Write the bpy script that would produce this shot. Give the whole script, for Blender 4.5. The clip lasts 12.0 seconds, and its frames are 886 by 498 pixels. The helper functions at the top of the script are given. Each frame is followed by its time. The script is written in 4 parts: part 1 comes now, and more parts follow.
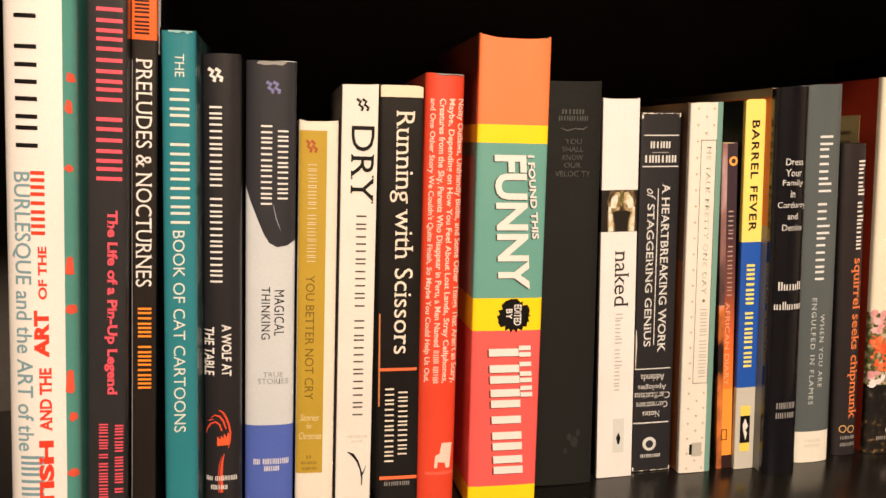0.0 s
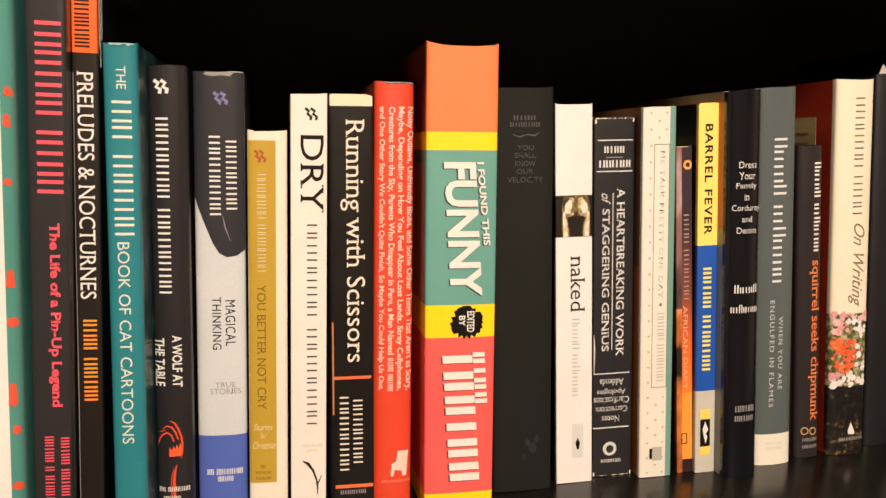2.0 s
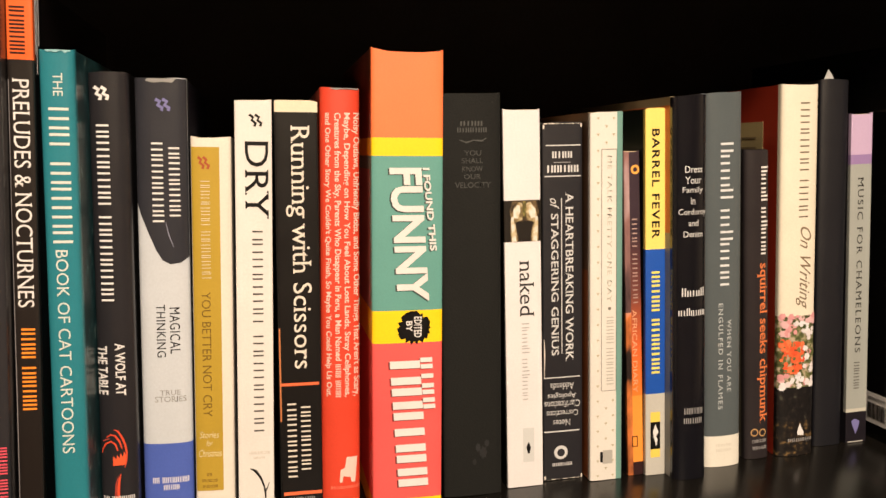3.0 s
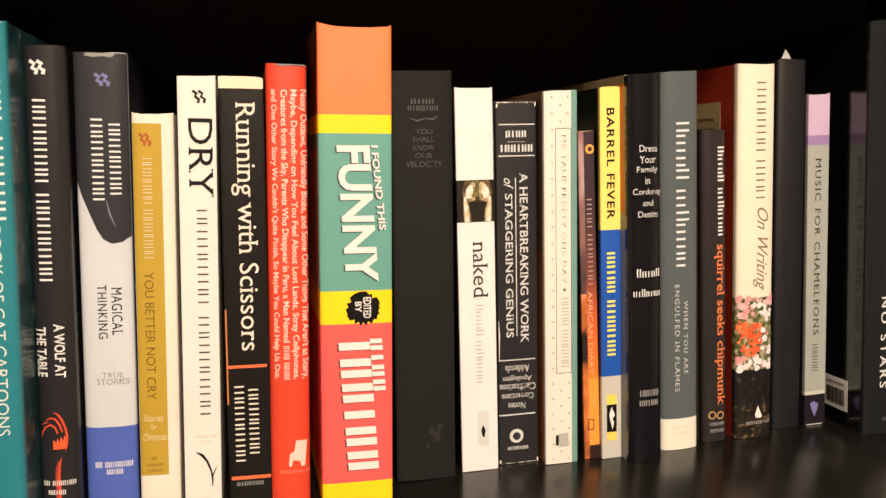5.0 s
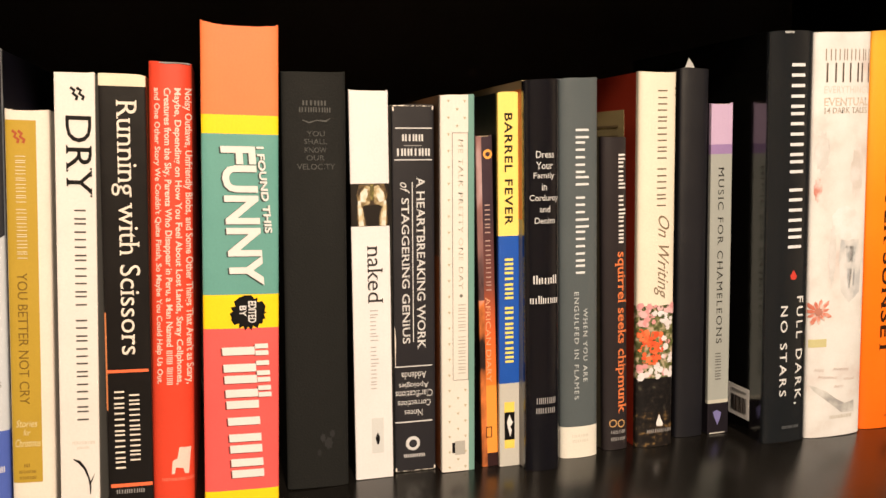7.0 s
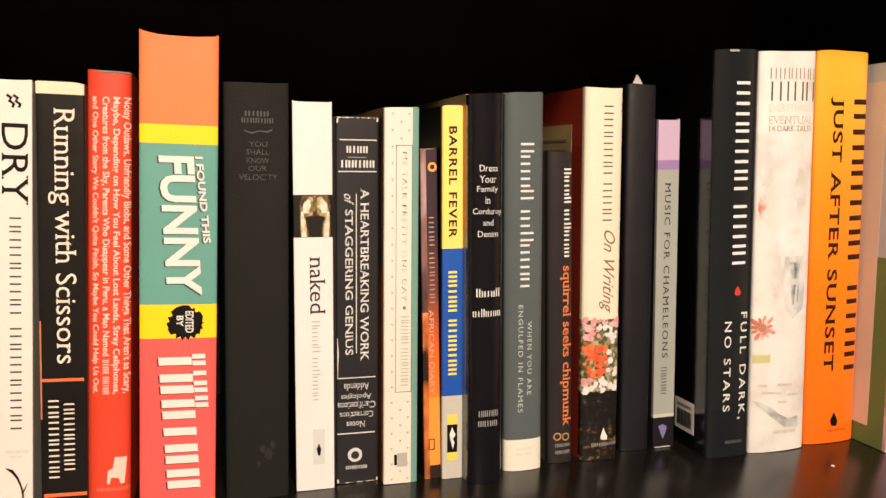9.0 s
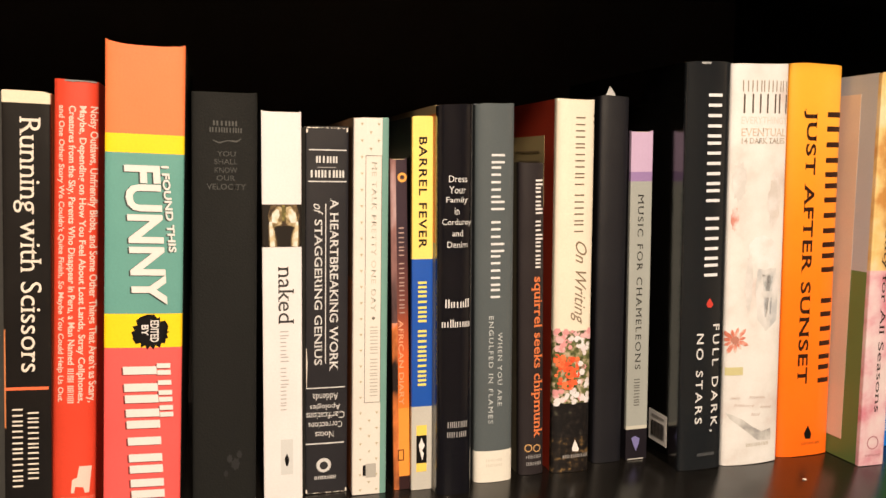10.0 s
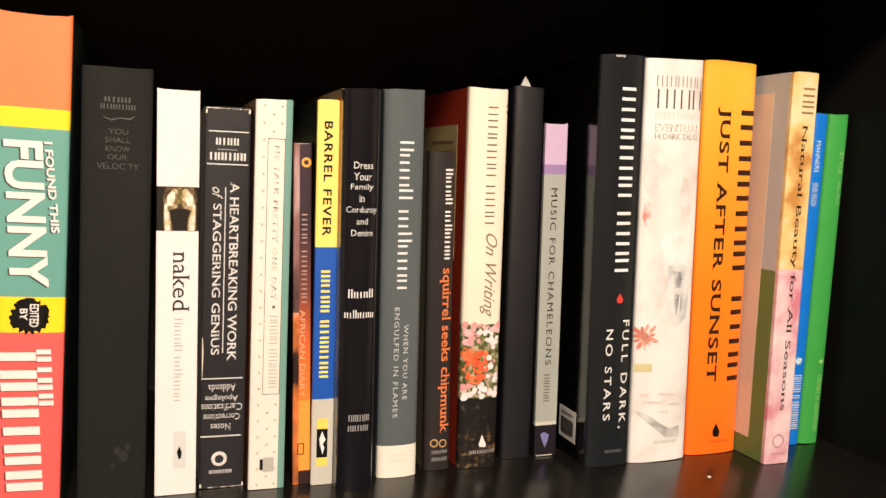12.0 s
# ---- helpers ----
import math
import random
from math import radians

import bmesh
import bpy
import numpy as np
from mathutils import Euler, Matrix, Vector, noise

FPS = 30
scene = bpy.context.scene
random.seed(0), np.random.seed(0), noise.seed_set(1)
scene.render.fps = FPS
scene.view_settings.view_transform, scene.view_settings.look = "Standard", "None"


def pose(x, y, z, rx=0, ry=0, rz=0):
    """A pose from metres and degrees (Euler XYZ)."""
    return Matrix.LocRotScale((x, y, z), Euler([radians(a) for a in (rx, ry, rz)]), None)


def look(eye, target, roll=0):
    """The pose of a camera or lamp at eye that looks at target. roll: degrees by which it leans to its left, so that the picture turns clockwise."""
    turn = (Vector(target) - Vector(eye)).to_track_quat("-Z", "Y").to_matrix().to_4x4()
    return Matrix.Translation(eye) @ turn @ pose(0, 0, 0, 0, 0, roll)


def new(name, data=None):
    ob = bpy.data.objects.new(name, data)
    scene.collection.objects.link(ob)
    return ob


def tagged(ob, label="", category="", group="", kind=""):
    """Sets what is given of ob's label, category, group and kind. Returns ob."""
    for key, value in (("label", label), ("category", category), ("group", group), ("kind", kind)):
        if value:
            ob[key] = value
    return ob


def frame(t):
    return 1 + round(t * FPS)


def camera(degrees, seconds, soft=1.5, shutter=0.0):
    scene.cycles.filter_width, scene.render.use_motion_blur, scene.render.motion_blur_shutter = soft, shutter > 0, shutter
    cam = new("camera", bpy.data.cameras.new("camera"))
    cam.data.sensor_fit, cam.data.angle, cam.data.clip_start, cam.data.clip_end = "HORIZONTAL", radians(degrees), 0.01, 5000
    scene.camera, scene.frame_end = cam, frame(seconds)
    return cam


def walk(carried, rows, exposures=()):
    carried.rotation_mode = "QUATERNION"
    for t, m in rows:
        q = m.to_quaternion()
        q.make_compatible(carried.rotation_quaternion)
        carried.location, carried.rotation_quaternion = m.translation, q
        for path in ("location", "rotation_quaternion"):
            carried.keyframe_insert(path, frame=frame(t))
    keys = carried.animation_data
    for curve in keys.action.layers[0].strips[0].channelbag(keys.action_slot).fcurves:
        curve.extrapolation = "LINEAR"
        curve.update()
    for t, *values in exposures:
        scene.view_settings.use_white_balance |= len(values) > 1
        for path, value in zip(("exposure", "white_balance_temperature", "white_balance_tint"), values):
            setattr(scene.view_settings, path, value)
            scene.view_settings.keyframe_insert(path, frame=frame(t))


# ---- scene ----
cam = camera(55.4, 12.0)
PATH = [
    (0, (0.179, 0.016, 1.372), (0.539, 1.965, 1.104), -1.0),
    (0.5, (0.186, 0.013, 1.371), (0.531, 1.966, 1.114), -1.5),
    (1, (0.193, 0.014, 1.369), (0.54, 1.965, 1.1), -1.8),
    (1.5, (0.198, 0.012, 1.37), (0.547, 1.965, 1.118), -1.7),
    (2, (0.203, 0.011, 1.372), (0.562, 1.962, 1.119), -1.8),
    (2.5, (0.212, 0.006, 1.371), (0.595, 1.955, 1.138), -1.9),
    (3, (0.22, 0.007, 1.372), (0.623, 1.951, 1.128), -2.0),
    (3.5, (0.227, 0.01, 1.369), (0.618, 1.956, 1.119), -1.8),
    (5.5, (0.244, 0.008, 1.361), (0.7, 1.939, 1.109), -2.0),
    (6, (0.254, 0.008, 1.361), (0.729, 1.934, 1.106), -1.8),
    (6.5, (0.269, 0.006, 1.36), (0.765, 1.928, 1.115), -1.5),
    (7, (0.279, 0.004, 1.359), (0.782, 1.925, 1.121), -1.1),
    (7.5, (0.285, 0.002, 1.361), (0.805, 1.92, 1.131), -0.7),
    (9.5, (0.309, -0.005, 1.362), (0.843, 1.911, 1.147), -0.2),
    (10, (0.318, -0.007, 1.363), (0.85, 1.91, 1.16), 0.1),
    (10.5, (0.326, -0.006, 1.363), (0.883, 1.904, 1.155), 0.6),
    (11, (0.334, -0.006, 1.363), (0.918, 1.895, 1.154), 1.2),
    (11.5, (0.336, -0.007, 1.362), (0.953, 1.886, 1.17), 1.3),
    (12, (0.345, -0.004, 1.357), (0.986, 1.88, 1.154), 1.7),
]
EXPOSURES = [(0, 0.37, 6750, 11), (2, 0.34, 6600, 10), (3.5, 0.43, 6550, 9), (5.5, 0.48, 6500, 9), (7.5, 0.46, 6500, 9.5), (9.5, 0.44, 6450, 9.5), (11, 0.5, 6350, 9.5), (12, 0.56, 6250, 10)]
walk(cam, [(t, look(eye, target, roll)) for t, eye, target, roll in PATH], EXPOSURES)

# ---- light ----
SHELF = 1.18
world = bpy.data.worlds.new("world")
scene.world = world
world.use_nodes = True
world.node_tree.nodes["Background"].inputs[0].default_value = (0.02, 0.018, 0.015, 1)
world.node_tree.nodes["Background"].inputs[1].default_value = 0.3


def area_lamp(name, eye, target, size, watts, colour):
    data = bpy.data.lights.new(name, "AREA")
    data.shape, data.size, data.energy, data.color = "DISK", size, watts, colour
    ob = new(name, data)
    ob.matrix_world = look(eye, target)
    return ob


area_lamp("ceiling_lamp", (0.38, -0.9, 2.4), (0.37, 0.43, 1.3), 0.22, 50, (1.0, 0.775, 0.55))

# ---- materials ----
MATS = {}


def lin(c):
    c = c / 255
    return c / 12.92 if c <= 0.04045 else ((c + 0.055) / 1.055) ** 2.4


def printed(rgb):
    """The base colour of a print seen as rgb under the warm lamp; the lightest papers stay off pure white."""
    base = [lin(c) / lin(w) * 0.8 for c, w in zip(rgb, (255, 241, 214))]
    pale = min(1, max(0, (min(base) - 0.2) / 0.25))
    return [min(0.82, c - pale * 0.5 * max(0, c - 0.5)) for c in base]


def surface(name, rgb, rough=0.45, grain=0.06, coat=0.0, bump=0.15, scale=900, stain=0.08, spec=0.5):
    """A printed, painted or cloth surface: colour with fine grain, faint stains and a light relief; a coated jacket also buckles a little."""
    m = bpy.data.materials.new(name)
    m.use_nodes = True
    nt = m.node_tree
    b = nt.nodes["Principled BSDF"]
    co = nt.nodes.new("ShaderNodeTexCoord")
    fine, wide = nt.nodes.new("ShaderNodeTexNoise"), nt.nodes.new("ShaderNodeTexNoise")
    fine.inputs["Scale"].default_value, fine.inputs["Detail"].default_value = scale, 4
    wide.inputs["Scale"].default_value, wide.inputs["Detail"].default_value = 28, 5
    for n in (fine, wide):
        nt.links.new(co.outputs["Object"], n.inputs["Vector"])
    last = None
    for n, amount in ((fine, grain), (wide, stain)):
        span = nt.nodes.new("ShaderNodeMapRange")
        span.inputs["From Min"].default_value, span.inputs["From Max"].default_value = 0.25, 0.75
        span.inputs["To Min"].default_value, span.inputs["To Max"].default_value = 1 - amount, 1 + amount * 0.4
        nt.links.new(n.outputs["Fac"], span.inputs["Value"])
        mix = nt.nodes.new("ShaderNodeMix")
        mix.data_type, mix.blend_type = "RGBA", "MULTIPLY"
        mix.inputs["Factor"].default_value = 1
        if last is None:
            mix.inputs["A"].default_value = (*rgb, 1)
        else:
            nt.links.new(last, mix.inputs["A"])
        nt.links.new(span.outputs["Result"], mix.inputs["B"])
        last = mix.outputs["Result"]
    nt.links.new(last, b.inputs["Base Color"])
    rr = nt.nodes.new("ShaderNodeMapRange")
    rr.inputs["To Min"].default_value, rr.inputs["To Max"].default_value = rough * 0.8, min(1, rough * 1.25)
    nt.links.new(wide.outputs["Fac"], rr.inputs["Value"])
    nt.links.new(rr.outputs["Result"], b.inputs["Roughness"])
    bp = nt.nodes.new("ShaderNodeBump")
    bp.inputs["Strength"].default_value, bp.inputs["Distance"].default_value = bump, 0.0004
    nt.links.new(fine.outputs["Fac"], bp.inputs["Height"])
    nt.links.new(bp.outputs["Normal"], b.inputs["Normal"])
    if coat:
        buckle = nt.nodes.new("ShaderNodeBump")
        buckle.inputs["Strength"].default_value, buckle.inputs["Distance"].default_value = 0.35, 0.0012
        nt.links.new(wide.outputs["Fac"], buckle.inputs["Height"])
        nt.links.new(buckle.outputs["Normal"], bp.inputs["Normal"])
        nt.links.new(buckle.outputs["Normal"], b.inputs["Coat Normal"])
    b.inputs["Specular IOR Level"].default_value = spec
    b.inputs["Coat Weight"].default_value, b.inputs["Coat Roughness"].default_value = coat, 0.12
    return m


def ink(r, g, b, rough=0.45, coat=0.0, grain=0.05, bump=0.12, stain=0.07):
    """The printed paper or cloth of a cover, by its colour under warm lamp light."""
    key = (r, g, b, rough, coat, grain, bump)
    if key not in MATS:
        base = [max(0.004, c) for c in printed((r, g, b))]
        dark = max(r, g, b) < 70
        if dark:
            base = [max(0.003, c * 0.7) for c in base]
        MATS[key] = surface("print_%d" % len(MATS), base, rough, grain, coat, bump, stain=stain, spec=0.25 if dark and not coat else 0.5)
    return MATS[key]


def page_paper():
    """Page edges: cream, with fine lines across the thickness of the block."""
    m = surface("page_edges", (0.62, 0.52, 0.36), 0.8, 0.1, 0, 0.3, stain=0.2)
    nt = m.node_tree
    w, co = nt.nodes.new("ShaderNodeTexWave"), nt.nodes.new("ShaderNodeTexCoord")
    w.inputs["Scale"].default_value, w.inputs["Distortion"].default_value = 900, 1.5
    nt.links.new(co.outputs["Object"], w.inputs["Vector"])
    nt.links.new(w.outputs["Fac"], nt.nodes["Bump"].inputs["Height"])
    return m


def faded(name, stops):
    """Print that runs from one colour into others up the spine; stops of height in metres and frame colour."""
    m = surface(name, (0.8, 0.8, 0.8), 0.32, 0.03, 0.35, 0.08)
    nt = m.node_tree
    co, sep, ramp = nt.nodes.new("ShaderNodeTexCoord"), nt.nodes.new("ShaderNodeSeparateXYZ"), nt.nodes.new("ShaderNodeValToRGB")
    scl = nt.nodes.new("ShaderNodeMath")
    scl.operation = "MULTIPLY"
    scl.inputs[1].default_value = 4
    nt.links.new(co.outputs["Object"], sep.inputs[0])
    nt.links.new(sep.outputs["Z"], scl.inputs[0])
    nt.links.new(scl.outputs[0], ramp.inputs["Fac"])
    el = ramp.color_ramp.elements
    while len(el) < len(stops):
        el.new(0.5)
    for e, (v, c) in zip(el, stops):
        e.position = v * 4
        e.color = (*printed(c), 1)
    for n in nt.nodes:
        if n.type == "MIX" and not n.inputs["A"].is_linked:
            nt.links.new(ramp.outputs["Color"], n.inputs["A"])
            break
    return m


def blotched(name, colours, scale, edges=(0.4, 0.5, 0.6), rough=0.4, coat=0.2, stretch=(1, 1, 1)):
    """A printed picture seen as soft blotches of a few colours."""
    m = surface(name, (0.8, 0.8, 0.8), rough, 0.04, coat, 0.08)
    nt = m.node_tree
    co, no, ramp, mp = (nt.nodes.new("ShaderNode" + k) for k in ("TexCoord", "TexNoise", "ValToRGB", "Mapping"))
    mp.inputs["Scale"].default_value = stretch
    no.inputs["Scale"].default_value, no.inputs["Detail"].default_value = scale, 5
    nt.links.new(co.outputs["Object"], mp.inputs["Vector"])
    nt.links.new(mp.outputs["Vector"], no.inputs["Vector"])
    nt.links.new(no.outputs["Fac"], ramp.inputs["Fac"])
    el = ramp.color_ramp.elements
    while len(el) < len(colours):
        el.new(0.5)
    for e, p, c in zip(el, edges, colours):
        e.position = p
        e.color = (*printed(c), 1)
    for n in nt.nodes:
        if n.type == "MIX" and not n.inputs["A"].is_linked:
            nt.links.new(ramp.outputs["Color"], n.inputs["A"])
            break
    return m


def laminate(name, rgb, rough):
    """Black-brown foil on board, with a faint lengthwise grain and dust."""
    m = surface(name, rgb, rough, 0.15, 0.0, 0.05, 400, 0.3)
    nt = m.node_tree
    co, mp, no = nt.nodes.new("ShaderNodeTexCoord"), nt.nodes.new("ShaderNodeMapping"), nt.nodes.new("ShaderNodeTexNoise")
    mp.inputs["Scale"].default_value = (6, 160, 160)
    no.inputs["Scale"].default_value, no.inputs["Detail"].default_value = 3, 6
    nt.links.new(co.outputs["Object"], mp.inputs["Vector"])
    nt.links.new(mp.outputs["Vector"], no.inputs["Vector"])
    nt.links.new(no.outputs["Fac"], nt.nodes["Bump"].inputs["Height"])
    nt.nodes["Bump"].inputs["Strength"].default_value = 0.07
    return m


PAGES = page_paper()
BOARD = laminate("black_laminate", (0.0055, 0.0049, 0.0045), 0.23)
SIDE = laminate("black_side_laminate", (0.004, 0.0038, 0.0037), 0.55)
SIDE.node_tree.nodes["Principled BSDF"].inputs["Specular IOR Level"].default_value = 0.15
BACK = laminate("black_back_board", (0.042, 0.037, 0.037), 0.75)
PLASTER = surface("wall_paint", (0.55, 0.50, 0.43), 0.8, 0.04, 0, 0.2, 200)
PLANKS = surface("floor_wood", (0.16, 0.09, 0.05), 0.45, 0.2, 0, 0.2, 60, 0.3)
WHITE, CREAM, BLACK = ink(253, 240, 223), ink(255, 232, 198), ink(24, 20, 18)
INKDARK, INKGREY = ink(20, 17, 16), ink(150, 142, 130)


# ---- mesh helpers ----
def link_mesh(name, bm, mats, parent=None, label=""):
    bmesh.ops.recalc_face_normals(bm, faces=bm.faces)
    me = bpy.data.meshes.new(name)
    bm.to_mesh(me)
    bm.free()
    me.set_sharp_from_angle(angle=radians(38))
    for m in mats if isinstance(mats, (list, tuple)) else [mats]:
        me.materials.append(m)
    ob = new(name, me)
    ob.parent = parent
    if label:
        tagged(ob, label)
    return ob


def part(name, bm, material, parent, label=""):
    return link_mesh(name, bm, material, parent, label)


def box(bm, lo, hi, bevel=0.0):
    vs = [bm.verts.new((x, y, z)) for x in (lo[0], hi[0]) for y in (lo[1], hi[1]) for z in (lo[2], hi[2])]
    fs = [bm.faces.new([vs[i] for i in f]) for f in ((0, 1, 3, 2), (4, 6, 7, 5), (0, 4, 5, 1), (2, 3, 7, 6), (0, 2, 6, 4), (1, 5, 7, 3))]
    if bevel:
        bmesh.ops.bevel(bm, geom=list({e for f in fs for e in f.edges}), offset=bevel, segments=2, affect="EDGES", profile=0.7)
    return bm


def sheet(profile, inner, vlines, pick, wave=None):
    """A closed shell of board or paper: profile and inner are matching runs of plan points, extruded between vlines. pick gives the material slot."""
    bm = bmesh.new()
    rows = []
    for j, v in enumerate(vlines):
        row = []
        for i, (p, q) in enumerate(zip(profile, inner)):
            s = i / (len(profile) - 1)
            dv = wave(s) if wave and j == len(vlines) - 1 else 0
            row.append((bm.verts.new((p[0], p[1], v + dv)), bm.verts.new((q[0], q[1], v + dv))))
        rows.append(row)
    for j in range(len(rows) - 1):
        for i in range(len(profile) - 1):
            a, b, c, d = rows[j][i], rows[j][i + 1], rows[j + 1][i + 1], rows[j + 1][i]
            slot = pick((profile[i][0] + profile[i + 1][0]) / 2, (profile[i][1] + profile[i + 1][1]) / 2, (vlines[j] + vlines[j + 1]) / 2)
            f = bm.faces.new((a[0], b[0], c[0], d[0]))
            f.material_index, f.smooth = slot, True
            bm.faces.new((a[1], d[1], c[1], b[1])).material_index = slot
            if i == 0:
                bm.faces.new((a[0], d[0], d[1], a[1])).material_index = slot
            if i == len(profile) - 2:
                bm.faces.new((b[0], b[1], c[1], c[0])).material_index = slot
            if j == 0:
                bm.faces.new((a[0], a[1], b[1], b[0])).material_index = slot
            if j == len(rows) - 2:
                bm.faces.new((d[0], c[0], c[1], d[1])).material_index = slot
    return bm


def add_serifs(bm, reach):
    """Small feet at the ends of the stems of a lettering mesh."""
    ends = []
    for e in bm.edges:
        a, b = e.verts
        if len(e.link_faces) == 1 and abs(a.co.y - b.co.y) < 0.002 and 0.03 < abs(a.co.x - b.co.x) < 0.19:
            ends.append((e, 1 if e.link_faces[0].calc_center_median().y > a.co.y else -1))
    for e, up in ends:
        l, r = sorted(e.verts, key=lambda v: v.co.x)
        t = 0.034 * up
        for v, side in ((l, -1), (r, 1)):
            x, y = v.co.x, v.co.y
            bm.faces.new((v, bm.verts.new((x + side * reach, y, 0)), bm.verts.new((x + side * reach, y + t, 0)), bm.verts.new((x, y + t * 1.9, 0))))


class Book:
    """A standing book. Its own axes: u across the spine, y back from it, v up; all arguments in millimetres."""

    def __init__(self, label, x, y, lean, w, h, d, bands, left, right, hard=True, bulge=4.0, n=2.4, over=(), wave=None, pages=PAGES):
        self.w, self.k, self.n = w * 0.001, bulge * 0.001, n
        h, d = h * 0.001, d * 0.001
        e = new("book")
        lift = self.w * math.sin(radians(lean)) if lean > 0 else 0.0
        e.matrix_world = pose(x, y, SHELF + lift + 0.0002, 0, lean, 0)
        tagged(e, label, "book", "books standing on the shelf")
        self.e, self.base, self.h, self.d = e, e, h, d
        t = 0.0026 if hard else 0.0006
        w, k = self.w, self.k
        us = [w / 2 * (1 - math.copysign(abs(math.cos(math.pi * i / 20)) ** (2 / n), math.cos(math.pi * i / 20))) for i in range(21)]
        for o in over:
            us += [o[0] * 0.001, o[1] * 0.001]
        us = sorted(u for u in us if 0 <= u <= w)
        us = [u for i, u in enumerate(us) if i == 0 or u - us[i - 1] > 1e-5]
        self.us = us
        outer = [(u, self.prof(u)) for u in us]
        tt = min(t, 0.001)
        inner = [(min(max(u, tt), w - tt), self.prof(u) + tt) for u in us]
        outer = [(0, k + 0.002)] + outer + [(w, k + 0.002)]
        inner = [(tt, k + 0.002)] + inner + [(w - tt, k + 0.002)]
        mats, slots = [], {}

        def slot(m):
            if m.name not in slots:
                slots[m.name] = len(mats)
                mats.append(m)
            return slots[m.name]
        vl = sorted({0.0, h, *[b[0] * 0.001 for b in bands], *[o[2] * 0.001 for o in over], *[o[3] * 0.001 for o in over]})
        vl = [v for v in vl if 0 <= v <= h]

        def pick(u, yy, v):
            for a, b, c, dd, m in over:
                if a * 0.001 <= u <= b * 0.001 and c * 0.001 <= v <= dd * 0.001:
                    return slot(m)
            return slot([b for b in bands if b[0] * 0.001 <= v][-1][1])
        seed = x * 977
        ripple = wave or (lambda s: 0.0004 * math.sin(seed + 5 * s) + 0.0003 * noise.noise((seed, s * 4, 0)))
        part("spine", sheet(outer, inner, vl, pick, ripple), mats, e)
        for name, x0, x1, m in (("back_cover", 0.0, t, left), ("front_cover", w - t, w, right)):
            outer_x, inner_x = (x0, x1) if name == "back_cover" else (x1, x0)
            cells = m if isinstance(m, (list, tuple)) else [(0, 999, 0, 999, m)]
            ys = sorted({k + 0.002, d, *[min(max(c[i] * 0.001, k + 0.002), d) for c in cells for i in (0, 1)]})
            vs = sorted({0.0, h, *[min(c[i] * 0.001, h) for c in cells for i in (2, 3)]})
            mats2, slots2 = [], {}

            def pick2(u, yy, v):
                mm = [c for c in cells if c[0] * 0.001 <= yy <= c[1] * 0.001 and c[2] * 0.001 <= v <= c[3] * 0.001][0][4]
                if mm.name not in slots2:
                    slots2[mm.name] = len(mats2)
                    mats2.append(mm)
                return slots2[mm.name]
            part(name, sheet([(outer_x, yy) for yy in ys], [(inner_x, yy) for yy in ys], vs, pick2), mats2, e)
        bm = bmesh.new()
        inset = 0.003 if hard else 0.0002
        box(bm, (t + 0.0001, k + 0.002, inset + 0.0003), (w - t - 0.0001, d - (0.003 if hard else 0), h - inset))
        part("page_block", bm, pages, e)

    def prof(self, u):
        s = min(1.0, abs(2 * u / self.w - 1))
        return self.k * (1 - (1 - s ** self.n) ** (1 / self.n))

    def put(self, name, bm, mat, level=1, label=""):
        """Lays a flat drawing, in u and v, on the curve of the spine."""
        for u in self.us[1:-1]:
            bmesh.ops.bisect_plane(bm, geom=bm.verts[:] + bm.edges[:] + bm.faces[:], plane_co=(u, 0, 0), plane_no=(1, 0, 0), dist=1e-6)
        for v in bm.verts:
            v.co.x = min(max(v.co.x, 0.00005), self.w - 0.00005)
            v.co.y = self.prof(v.co.x) - 0.00012 * level
        return part(name, bm, mat, self.base, label)

    def letters(self, s, mat, u0, v0, u1, v1, way="down", bold=0.0, slant=0.0, level=1, name="title_letter", label="", gap=1.0, drift=0.0, serif=0.0):
        """A line of lettering that fills the box from u0, v0 (its low left) to u1, v1. way: down or up the spine, across it, or over (upside down)."""
        cu = bpy.data.curves.new("lettering", "FONT")
        cu.body, cu.offset, cu.shear, cu.resolution_u, cu.space_character = s, bold, slant, 3, gap
        ob = bpy.data.objects.new("lettering", cu)
        me = bpy.data.meshes.new_from_object(ob)
        bm = bmesh.new()
        bm.from_mesh(me)
        bpy.data.objects.remove(ob)
        bpy.data.curves.remove(cu)
        bpy.data.meshes.remove(me)
        if serif:
            add_serifs(bm, serif)
        xs, ys = [v.co.x for v in bm.verts], [v.co.y for v in bm.verts]
        ax, bx, ay, by = min(xs), max(xs), min(ys), max(ys)
        for v in bm.verts:
            a, b = (v.co.x - ax) / (bx - ax), (v.co.y - ay) / (by - ay)
            if way == "down":
                u, vv = u0 + b * (u1 - u0) + a * drift, v1 - a * (v1 - v0)
            elif way == "up":
                u, vv = u1 - b * (u1 - u0), v0 + a * (v1 - v0)
            elif way == "across":
                u, vv = u0 + a * (u1 - u0), v0 + b * (v1 - v0)
            else:
                u, vv = u1 - a * (u1 - u0), v1 - b * (v1 - v0)
            v.co = (u * 0.001, 0, vv * 0.001)
        return self.put_line(name, bm, mat, level, way, abs(u1 - u0) if way in ("down", "up") else abs(v1 - v0), label)

